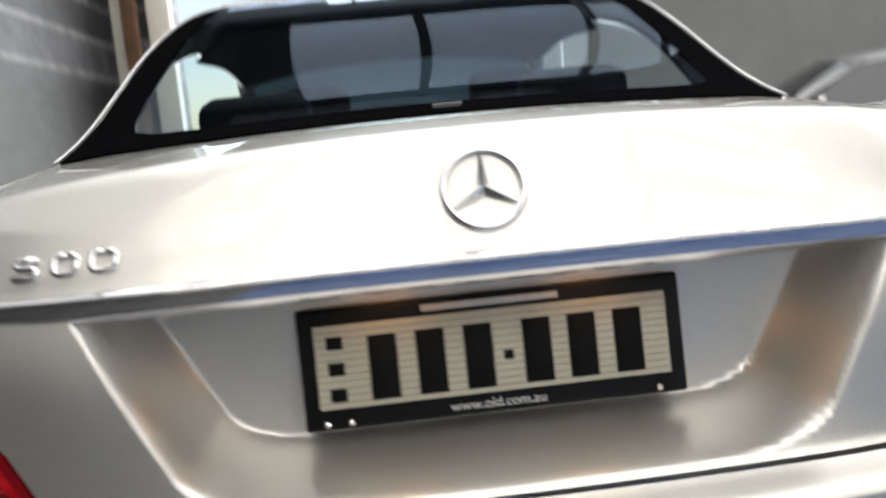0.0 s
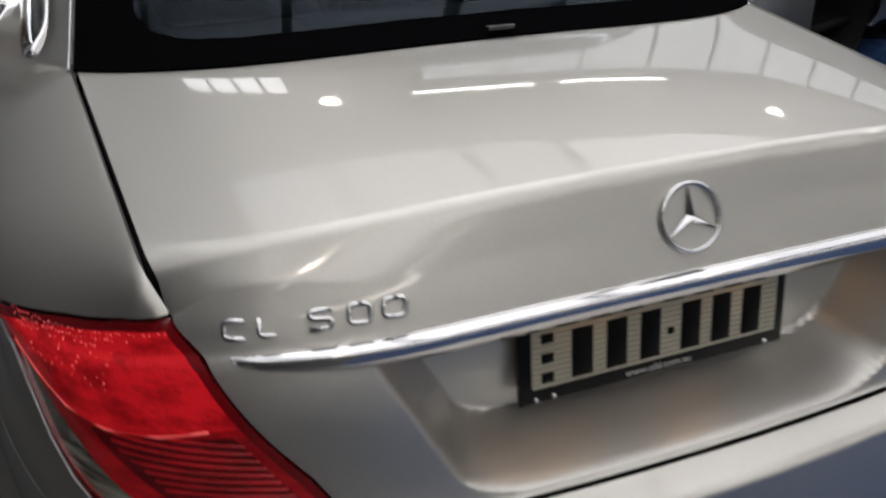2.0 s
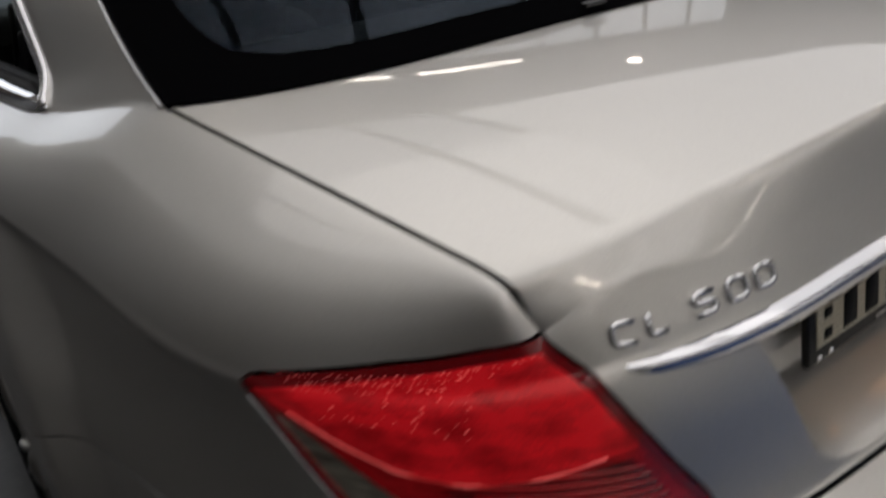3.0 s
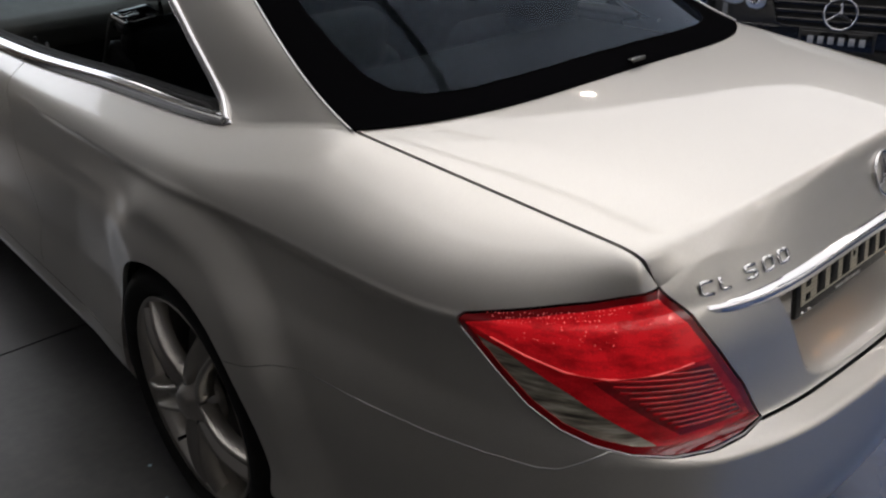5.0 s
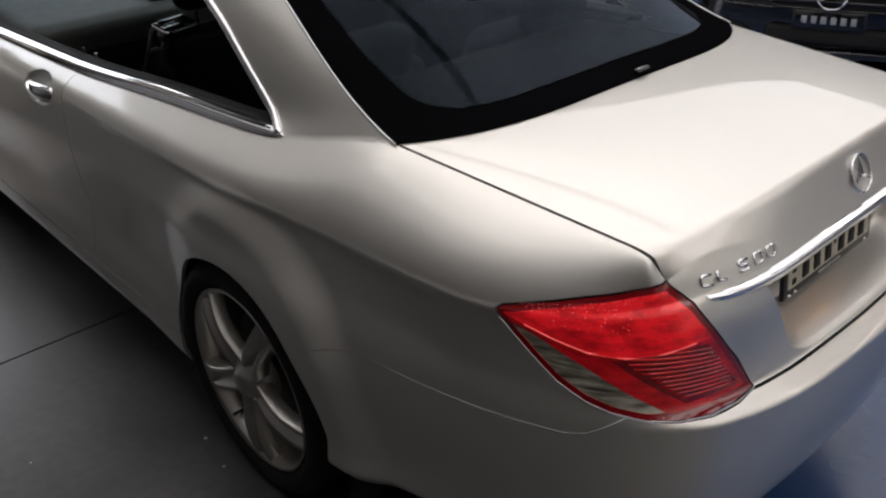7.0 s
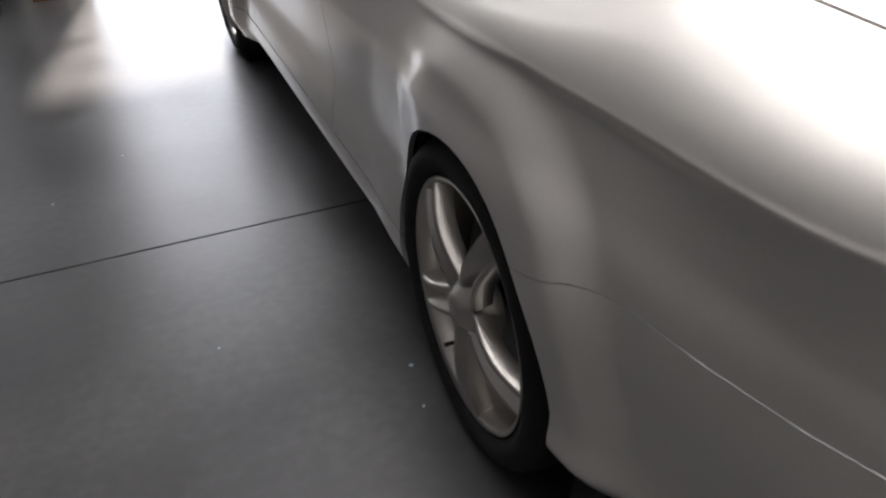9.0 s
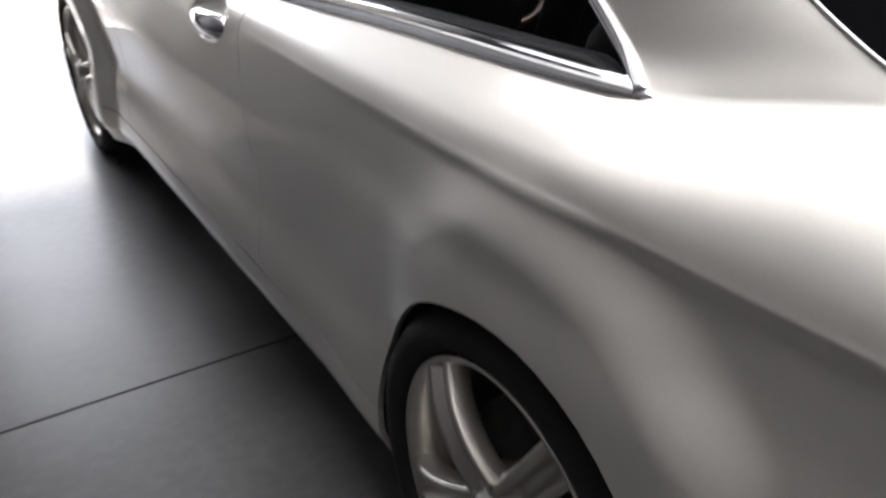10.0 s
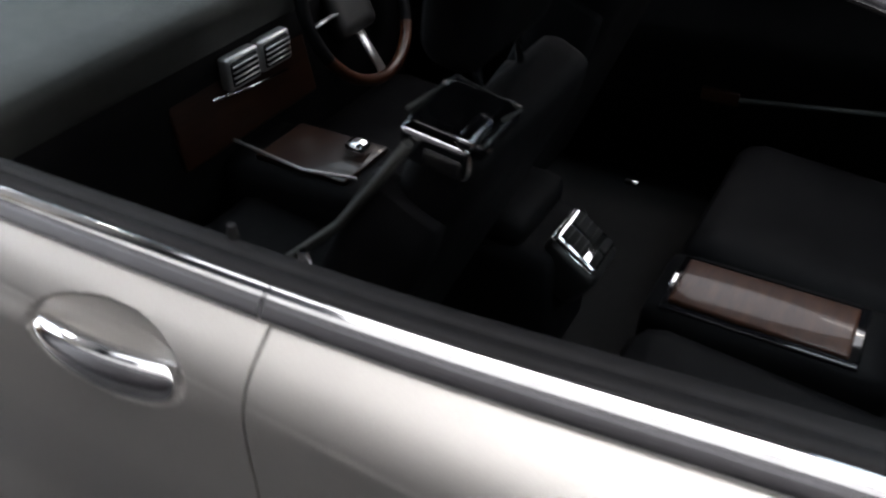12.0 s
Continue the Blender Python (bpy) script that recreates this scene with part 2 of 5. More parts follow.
def fold(a, b, c, near, far, t):
    """From a by the corner b to c, the corner rounded off from the share near of a-b to the share far of b-c; t: 0 to 1 in thirds."""
    p, q = b + (a - b) * near, b + (c - b) * far
    t = np.asarray(t, float)
    k1, k2, k3 = (np.clip(t * 6, 0, 1), np.clip(t * 3 - .5, 0, 1), np.clip(t * 2 - 1, 0, 1))
    out = a + (p - a) * k1[..., None]
    k2 = k2[..., None]
    out = np.where(t[..., None] > 1 / 6, (1 - k2) ** 2 * p + 2 * k2 * (1 - k2) * b + k2 * k2 * q, out)
    return np.where(t[..., None] > .5, q + (c - q) * k3[..., None], out)


LID_NEAR, LID_FAR = .30, .07                         # how far its turn is rounded off at the sides
LID_BEND = np.array((-.600, -1.016, 1.006))           # where the lid's side edge would turn down, were it sharp
LID_SIDE = fold(RIM(LID_S), LID_BEND, RIM(GLASS_S), LID_NEAR, LID_FAR, np.linspace(0, 1, 400))


def TOP(s):
    """The upper rim of the skin: along the boot lid it is the lid's side edge."""
    p, s = RIM(s), np.asarray(s, float)
    y = np.interp(s, (LID_S, 3.2, 4, 4.6, GLASS_S), (LID_SIDE[0, 1], -.975, -.80, -.585, LID_SIDE[-1, 1]))
    on = np.stack([np.interp(y, LID_SIDE[:, 1], LID_SIDE[:, k]) for k in range(3)], -1)
    return np.where(((s >= LID_S) & (s <= GLASS_S))[..., None], on, p)


LEVELS = [  # keys of (station, inset, height)
    even([(0, .12, .26), (3, .11, .27), (4.6, .03, .325), (5.2, .02, .33), (6, .05, .22), (7, .05, .19), (13, .05, .19)]),
    even([(0, .05, .36), (3, .05, .36), (4.6, .002, .372), (5.2, -.002, .372), (7, .012, .29), (13, .012, .29)]),
    even([(0, .02, .46), (3, .02, .45), (5, .01, .43), (7, .018, .40), (10, .018, .40), (13, .0, .4)]),
    even([(0, 0, .58), (5, .004, .58), (6.4, .022, .56), (7, .036, .52), (10, .036, .52), (13, 0, .52)]),
    even([(0, -.006, .684), (2, -.002, .684), (3, .006, .68), (5, .022, .70), (7, .027, .72), (10, .02, .72), (13, .02, .6)]),
    even([(0, .05, .717), (1.2, .048, .718), (2, .042, .722), (3, .02, .735), (4, .032, .765), (5, .052, .79), (6, .044, .797), (7, .034, .80), (10, .03, .80), (13, .05, .64)]),
    even([(0, .078, .85), (2, .046, .85), (3, .030, .83), (4, .037, .85), (5, .0705, .868), (6, .0515, .880), (7, .037, .880), (10, .05, .85), (13, .07, .67)]),
    even([(0, .10, .928), (2, .065, .92), (3, .045, .90), (4, .032, .884), (5, .066, .890), (6, .048, .902), (7, .033, .902), (10, .08, .875), (13, .08, .69)]),
    even([(0, .107, .945), (2, .074, .935), (3, .056, .914), (4, .038, .899), (5, .071, .905), (6, .0525, .917), (7, .0365, .915), (10, .09, .885), (13, .083, .696)]),
]


def skin(s, v):
    """The skin's points at stations s (0: the tail's middle, 13: the nose) and levels v (0: lowest, 10: the deck's edge); arrays of one shape."""
    s, v = np.asarray(s, float), np.asarray(v, float)
    base = OUTLINE(s)
    ds = 1e-3
    along = OUTLINE(s + ds) - OUTLINE(s - ds)
    along = along / np.linalg.norm(along, axis=-1, keepdims=True)
    inward = np.stack([along[..., 1], -along[..., 0]], -1)
    rows = []
    for level in LEVELS:
        k = level(s)
        rows.append(np.concatenate([base + inward * k[..., :1], k[..., 1:]], -1))
    rim = TOP(s)
    rows.append((rows[-1] + rim) / 2)
    rows.append(rim)
    rows = np.array(rows)
    n = len(rows)
    t = np.arange(n)
    d = np.diff(rows, axis=0)
    m = np.zeros_like(rows)
    m[0], m[-1] = d[0], d[-1]
    m[1:-1] = np.where(d[:-1] * d[1:] > 0, 2 * d[:-1] * d[1:] / np.where(np.abs(d[:-1] + d[1:]) > 1e-9, d[:-1] + d[1:], 1), 0)
    i = np.clip(np.floor(v).astype(int), 0, n - 2)
    u = (v - i)[..., None]
    pick = lambda arr, idx: np.take_along_axis(arr, idx[None, ..., None] * np.ones((1,) * (s.ndim + 1) + (3,), int), 0)[0]
    p0, p1, m0, m1 = pick(rows, i), pick(rows, i + 1), pick(m, i), pick(m, i + 1)
    p = (2 * u**3 - 3 * u**2 + 1) * p0 + (u**3 - 2 * u**2 + u) * m0 + (-2 * u**3 + 3 * u**2) * p1 + (u**3 - u**2) * m1
    # the shoulder: one clean sweep from over the crease to the rim
    flank = smooth(1.9, 3.1, s)[..., None]
    reach = np.linalg.norm(rim - rows[8], axis=-1, keepdims=True)
    inward3 = np.concatenate([inward, np.zeros_like(inward[..., :1])], -1)
    upward = np.array((0, 0, 1.0))
    lay = .92 - .12 * smooth(5.0, 6.2, s)[..., None]
    t0 = reach * (inward3 * (.42 - .06 * flank) + upward * (.90 + .03 * flank))
    t1 = reach * (inward3 * (.38 + (lay - .38) * flank) + upward * (.92 - (.92 - np.sqrt(1 - lay * lay)) * flank))
    w = np.clip((v - 8) / 2, 0, 1)[..., None]
    sweep_up = (2 * w**3 - 3 * w**2 + 1) * rows[8] + (w**3 - 2 * w**2 + w) * t0 + (-2 * w**3 + 3 * w**2) * rim + (w**3 - w**2) * t1
    p = np.where((v >= 8)[..., None], sweep_up, p)
    # flared arches round both wheels
    for y0 in (0.0, 2.955):
        r = np.hypot(p[..., 1] - y0, p[..., 2] - .345)
        ahead = smooth(.05, .35, p[..., 1] - y0)
        p[..., 0] -= (.036 - .024 * ahead) * smooth(.585 + .09 * ahead, .475 - .08 * ahead, r) * (p[..., 0] < -.6)
    return p


# ---- modelling tools ----
def thing(name, label, category, m=None, group=""):
    e = new(name)
    e.empty_display_size = .2
    if m is not None:
        e.matrix_world = m
    return tagged(e, label, category, group)


def part(name, me, material, parent, label=""):
    if isinstance(me, bmesh.types.BMesh):
        data = bpy.data.meshes.new(name)
        me.to_mesh(data)
        me.free()
        me = data
    if material and not me.materials:
        me.materials.append(material)
    ob = new(name, me)
    ob.parent = parent
    if label:
        ob["label"] = label
    return ob


ARC_S = np.linspace(0, 13, 2601)
ARC_A = np.concatenate([[0], np.cumsum(np.linalg.norm(np.diff(OUTLINE(ARC_S), axis=0), axis=1))])


def arc(s):
    return np.interp(s, ARC_S, ARC_A)


def polys_of(p, ua=None, uz=None):
    """Faces of a grid of points; each corner carries two cutting coordinates, its place and its normal."""
    n = np.cross(np.gradient(p, axis=1), np.gradient(p, axis=0))
    n /= np.maximum(np.linalg.norm(n, axis=-1, keepdims=True), 1e-9)
    ua = np.zeros(p.shape[:2]) if ua is None else ua
    uz = p[..., 2] if uz is None else uz
    data = np.concatenate([ua[..., None], uz[..., None], p, n], -1)
    t = [[tuple(c) for c in row] for row in data.tolist()]
    return [[t[i][j], t[i][j + 1], t[i + 1][j + 1], t[i + 1][j]] for i in range(p.shape[0] - 1) for j in range(p.shape[1] - 1)]


def edge_line(p, q, off=0.0):
    """The half plane on the left of p to q, drawn in by off."""
    dx, dz = q[0] - p[0], q[1] - p[1]
    k = 1 / math.hypot(dx, dz)
    a, b = -dz * k, dx * k
    return a, b, -(a * p[0] + b * p[1]) - off


def ring_lines(points, off=0.0):
    area2 = sum(p[0] * q[1] - q[0] * p[1] for p, q in zip(points, points[1:] + points[:1]))
    pts = points if area2 > 0 else points[::-1]
    return [edge_line(p, q, off) for p, q in zip(pts, pts[1:] + pts[:1])]


def halves(poly, line):
    a, b, c = line
    d = [a * v[0] + b * v[1] + c for v in poly]
    if min(d) >= -1e-9:
        return poly, None
    if max(d) <= 1e-9:
        return None, poly
    ins, out = [], []
    for i, v in enumerate(poly):
        w, dv, dw = poly[(i + 1) % len(poly)], d[i], d[(i + 1) % len(poly)]
        (ins if dv >= 0 else out).append(v)
        if (dv < 0) != (dw < 0):
            t = dv / (dv - dw)
            x = tuple(m + (n - m) * t for m, n in zip(v, w))
            ins.append(x)
            out.append(x)
    return ins, out


def cut(polys, lines):
    """Faces inside a convex outline and those outside it, cut exactly along it."""
    inside, outside = [], []
    for p in polys:
        for line in lines:
            p, rest = halves(p, line)
            if rest:
                outside.append(rest)
            if p is None:
                break
        if p:
            inside.append(p)
    return inside, outside


def cut_gap(polys, points, gap=.0022):
    inside, rest = cut(polys, ring_lines(points, gap))
    _, rest = cut(rest, ring_lines(points, -gap))
    return inside, rest


def below(polys, line, gap=.0022):
    """Splits faces along a line of points that runs on in the first coordinate: those under it, those over it."""
    under, over = [], []
    for p in polys:
        for i, (a, b) in enumerate(zip(line, line[1:])):
            rest = p
            if i > 0:
                rest, _ = halves(rest, (1, 0, -a[0]))
            if rest and i < len(line) - 2:
                rest, _ = halves(rest, (-1, 0, b[0]))
            if not rest:
                continue
            up, _ = halves(rest, edge_line(a, b, gap))
            low, _ = halves(rest, edge_line(b, a, gap))
            if up:
                over.append(up)
            if low:
                under.append(low)
    return under, over


def mirrored(polys):
    return [[(v[0], v[1], -v[2], v[3], v[4], -v[5], v[6], v[7]) for v in reversed(p)] for p in polys]


def turned(polys):
    """The same faces with their fronts on the other side."""
    return [[(*v[:5], -v[5], -v[6], -v[7]) for v in p[::-1]] for p in polys]


def panel(name, polys, depth=.012):
    """One mesh of such faces, with its edges turned in by depth and the surface's own normals."""
    index, places, normals, faces = {}, [], [], []
    for p in polys:
        face = []
        for v in p:
            key = (round(v[2], 5), round(v[3], 5), round(v[4], 5))
            if key not in index:
                index[key] = len(places)
                places.append(v[2:5])
                normals.append(Vector((0, 0, 0)))
            i = index[key]
            normals[i] += Vector(v[5:8])
            if i not in face:
                face.append(i)
        if len(face) > 2:
            faces.append(face)
    normals = [n.normalized() for n in normals]
    if depth:
        count = {}
        for f in faces:
            for a, b in zip(f, f[1:] + f[:1]):
                count[(a, b)] = count.get((a, b), 0) + 1
        for a, b in [e for e in count if (e[1], e[0]) not in count]:
            pa, pb, na, nb = (Vector(k) for k in (places[a], places[b], normals[a], normals[b]))
            side = (pb - pa).cross(na).normalized()
            k = len(places)
            places += [pa, pb, pb - nb * depth, pa - na * depth]
            normals += [side] * 4
            faces.append([k + 1, k, k + 3, k + 2])
    me = bpy.data.meshes.new(name)
    me.from_pydata([tuple(p) for p in places], [], faces)
    me.polygons.foreach_set("use_smooth", [True] * len(me.polygons))
    me.normals_split_custom_set_from_vertices([tuple(n) for n in normals])
    return me


def coons(c0, c1, d0, d1, nu, nv):
    """A patch between two curves along u (v = 0, 1) and two along v (u = 0, 1), each a function of 0..1."""
    u, v = (np.linspace(0, 1, n) if isinstance(n, int) else np.asarray(n) for n in (nu, nv))
    a, b, c, d = c0(u)[:, None], c1(u)[:, None], d0(v)[None], d1(v)[None]
    uu, vv = u[:, None, None], v[None, :, None]
    corner = (1 - uu) * (1 - vv) * a[:1] + uu * (1 - vv) * a[-1:] + (1 - uu) * vv * b[:1] + uu * vv * b[-1:]
    return (1 - vv) * a + vv * b + (1 - uu) * c + uu * d - corner


def sub(f, t0, t1):
    return lambda t: f(t0 + (t1 - t0) * np.asarray(t, float))


def sweep(bm, path, profile, ups=None, closed_ends=True, scale=None):
    """A profile of (side, up) points drawn along a path of points; ups: the up direction at each."""
    path = [Vector(p) for p in path]
    rings = []
    for i, p in enumerate(path):
        t = (path[min(i + 1, len(path) - 1)] - path[max(i - 1, 0)]).normalized()
        up = Vector(ups[i] if ups is not None else (0, 0, 1))
        side = t.cross(up).normalized()
        up = side.cross(t)
        k = scale[i] if scale is not None else 1
        rings.append([bm.verts.new(p + side * (a * k) + up * (b * k)) for a, b in profile])
    n = len(profile)
    for r, q in zip(rings, rings[1:]):
        for j in range(n):
            f = bm.faces.new((r[j], r[(j + 1) % n], q[(j + 1) % n], q[j]))
            f.smooth = True
    if closed_ends:
        bm.faces.new(rings[0][::-1])
        bm.faces.new(rings[-1])
    bmesh.ops.recalc_face_normals(bm, faces=bm.faces[:])
    return bm


def ring_profile(rx, ry, n=10):
    return [(rx * math.cos(2 * math.pi * k / n), ry * math.sin(2 * math.pi * k / n)) for k in range(n)]


def lathe(profile, segments=64, axis_x=True):
    """A solid of revolution about the x axis from (x, radius) points."""
    bm = bmesh.new()
    rings = []
    for x, r in profile:
        rings.append([bm.verts.new((x, r * math.cos(2 * math.pi * k / segments), r * math.sin(2 * math.pi * k / segments))) for k in range(segments)])
    for a, b in zip(rings, rings[1:]):
        for k in range(segments):
            f = bm.faces.new((a[k], a[(k + 1) % segments], b[(k + 1) % segments], b[k]))
            f.smooth = True
    bmesh.ops.recalc_face_normals(bm, faces=bm.faces[:])
    return bm


def box(sx, sy, sz, at=(0, 0, 0), bevel=0.0, segments=2, turn=None, bm=None):
    own = bmesh.new()
    m = Matrix.Translation(at) @ (turn.to_4x4() if turn is not None else Matrix.Identity(4)) @ Matrix.Diagonal((sx, sy, sz, 1))
    bmesh.ops.create_cube(own, size=1, matrix=m)
    if bevel:
        bmesh.ops.bevel(own, geom=own.edges[:], offset=bevel, segments=segments, affect="EDGES", profile=.6)
        for f in own.faces:
            f.smooth = True
    if bm is None:
        return own
    tmp = bpy.data.meshes.new("tmp")
    own.to_mesh(tmp)
    own.free()
    bm.from_mesh(tmp)
    bpy.data.meshes.remove(tmp)
    return bm


def cushion(sx, sy, sz, at, turn=None, round_by=.06, cuts=10, dent=0.0):
    """A padded block: rounded like a pillow, with a soft dent along its middle."""
    bm = bmesh.new()
    bmesh.ops.create_cube(bm, size=2)
    bmesh.ops.subdivide_edges(bm, edges=bm.edges[:], cuts=cuts, use_grid_fill=True)
    for v in bm.verts:
        x, y, z = v.co
        half = Vector((sx / 2, sy / 2, sz / 2))
        core = Vector((max(half.x - round_by, .001), max(half.y - round_by, .001), max(half.z - round_by, .001)))
        p = Vector((x * half.x, y * half.y, z * half.z))
        c = Vector((max(-core.x, min(core.x, p.x)), max(-core.y, min(core.y, p.y)), max(-core.z, min(core.z, p.z))))
        d = p - c
        if d.length > 1e-6:
            p = c + d.normalized() * round_by
        if dent and z > .5:
            p.z -= dent * math.exp(-(x / .5) ** 2) * (1 - abs(y) ** 3)
        v.co = p
    for f in bm.faces:
        f.smooth = True
    m = Matrix.Translation(at) @ (turn.to_4x4() if turn is not None else Matrix.Identity(4))
    bmesh.ops.transform(bm, matrix=m, verts=bm.verts[:])
    return bm


# ---- the silver coupe ----
LAMP_OUTLINE = [(.976, .8975), (.986, .889), (.981, .874), (.953, .844), (.918, .812), (.862, .766), (.808, .737), (.756, .720), (.693, .707), (.630, .702), (.561, .702),
                (.493, .705), (.443, .711), (.489, .784), (.556, .865), (.603, .920), (.658, .957), (.724, .950), (.825, .932), (.927, .909)]
ARCH_R = .388


def flip(p):
    return np.asarray(p) * (-1, 1, 1)


def recess(p):
    """Presses the number plate's hollow into the tail."""
    x, y, z = p[..., 0], p[..., 1], p[..., 2]
    side = (.305 + (z - .735) * .53 - np.abs(x)) * 1.25
    low = (z - .720) * 2.7
    k = .11
    h = np.clip(.5 + .5 * (side - low) / k, 0, 1)
    inside = side * (1 - h) + low * h - k * h * (1 - h)
    t = np.clip(inside / .058, 0, 1)
    w = (np.hypot(t, .10) - np.hypot(t - 1, .20) + math.hypot(1, .20) - .10) / (math.hypot(1, .10) + math.hypot(1, .20) - .30)
    w = np.where(inside > 0, w, 0) * smooth(.922, .908, z) * (y < -1.0)
    p[..., 1] = y + (-1.058 - y) * w
    return p


def handle_bowl(p):
    e = ((p[..., 1] - 1.215) / .128) ** 2 + ((p[..., 2] - .887 + (p[..., 1] - 1.215) * .06) / .05) ** 2
    p[..., 0] += np.where(p[..., 0] < -.6, .03 * np.sqrt(np.clip(1 - e, 0, 1)), 0)
    return p


def skin_polys(s, v):
    sg, vg = np.meshgrid(s, v, indexing="ij")
    p = handle_bowl(recess(skin(sg, vg)))
    return polys_of(p, arc(sg))


def circle(a, z, r, n=56):
    return [(a + r * math.cos(2 * math.pi * k / n), z + r * math.sin(2 * math.pi * k / n)) for k in range(n)]


def glass_base(u):
    q = 2 * np.asarray(u, float) - 1
    corner = TOP(GLASS_S)
    return np.stack([corner[0] * -q, corner[1] - .146 * (1 - np.abs(q) ** 4), corner[2] + .02 * (1 - q * q)], -1)


def bezier(*keys):
    k = np.array(keys, float)

    def at(t):
        t = np.asarray(t, float)[..., None]
        return (1 - t) ** 3 * k[0] + 3 * t * (1 - t) ** 2 * k[1] + 3 * t * t * (1 - t) * k[2] + t ** 3 * k[3]
    return at


GLASS_EDGE = bezier(TOP(GLASS_S), (-.622, -.08, 1.145), (-.592, .03, 1.36), (-.48, .55, 1.455))
WIN_EDGE = curve([(0, *TOP(WIN_S)), (.14, -.692, .0, 1.052), (.34, -.674, .13, 1.142), (.52, -.656, .25, 1.222), (.75, -.628, .45, 1.310), (1, -.606, .68, 1.363)])
RAIL = curve([(0, *WIN_EDGE(1.0)), (.5, -.602, 1.15, 1.383), (1, -.60, 1.62, 1.350)])


def glass_top(u):
    q = 2 * np.asarray(u, float) - 1
    return np.stack([.48 * q, .55 + .07 * (1 - q * q), 1.455 + .018 * (1 - q * q)], -1)


def screen_top(u):
    q = 2 * np.asarray(u, float) - 1
    return np.stack([.60 * q, 1.62 + .12 * (1 - q * q), 1.350 + .07 * (1 - q * q)], -1)


def cowl(u):
    q = 2 * np.asarray(u, float) - 1
    return np.stack([.70 * q, 2.36 + .22 * (1 - q * q), .985 + .03 * (1 - q * q)], -1)


def roof_rear(u):
    q = 2 * np.asarray(u, float) - 1
    t = np.clip((1 - np.abs(q)) / .2, 0, 1)
    out, inn = WIN_EDGE(1.0), GLASS_EDGE(1.0)
    k = np.clip((np.abs(q) / .8), 0, 1)
    mid = np.stack([.48 * k, .55 + .07 * (1 - k * k), 1.455 + .018 * (1 - k * k)], -1)
    rim = np.stack([-inn[0] + (inn[0] - out[0]) * (1 - t), inn[1] + (out[1] - inn[1]) * (1 - t), inn[2] + (out[2] - inn[2]) * (1 - t)], -1)
    p = np.where((np.abs(q) <= .8)[..., None], mid, rim)
    p[..., 0] *= np.sign(q) * 1.0
    return p


def roof_grid(nu, nv):
    p = coons(roof_rear, screen_top, lambda v: RAIL(v), lambda v: flip(RAIL(v)), nu, nv)
    u, v = np.linspace(0, 1, nu)[:, None], np.linspace(0, 1, nv)[None]
    p[..., 2] += .022 * np.sin(np.pi * v) * (1 - (2 * u - 1) ** 2)
    return p


def hood_grid(nu, nv):
    def nose(u):
        q = 2 * np.asarray(u, float) - 1
        p = TOP(13 - np.abs(q) * 1.2)
        return p * np.stack([np.where(q > 0, -1, 1), np.ones_like(q), np.ones_like(q)], -1)

    def back(u):
        q = 2 * np.asarray(u, float) - 1
        e = TOP(9.45)
        return np.stack([-e[0] * q, e[1] + .17 * (1 - q * q), e[2] + .045 * (1 - q * q)], -1)
    p = coons(nose, back, lambda v: TOP(11.8 - v * 2.35), lambda v: flip(TOP(11.8 - v * 2.35)), nu, nv)
    u, v = np.linspace(0, 1, nu)[:, None], np.linspace(0, 1, nv)[None]
    p[..., 2] += (.045 * (1 - (2 * u - 1) ** 2) + .012 * np.exp(-((np.abs(2 * u - 1) - .62) / .12) ** 2)) * np.sin(np.pi * v) ** .7
    return p


def spoke_mesh():
    """One broad wheel spoke with a hollow down its middle and raised, rounded edges; it points along +y."""
    bm = bmesh.new()
    rows = []
    for t in np.linspace(0, 1, 9):
        r = .035 + t * .222
        half = .027 + .012 * (1 - t) ** 2 + .010 * t ** 2
        x = -.028 - .030 * math.sin(t * math.pi * .8) + .02 * t
        prof = [(-1, .045), (-1, .008), (-.86, 0), (-.60, .003), (-.42, .030), (0, .036), (.42, .030), (.60, .003), (.86, 0), (1, .008), (1, .045)]
        rows.append([bm.verts.new((x + dx, r, half * w)) for w, dx in prof])
    for a, b in zip(rows, rows[1:]):
        for j in range(len(a) - 1):
            bm.faces.new((a[j], a[j + 1], b[j + 1], b[j])).smooth = True
    bmesh.ops.recalc_face_normals(bm, faces=bm.faces[:])
    me = bpy.data.meshes.new("spoke")
    bm.to_mesh(me)
    bm.free()
    me.materials.append(ALLOY)
    return me


SPOKE = spoke_mesh()


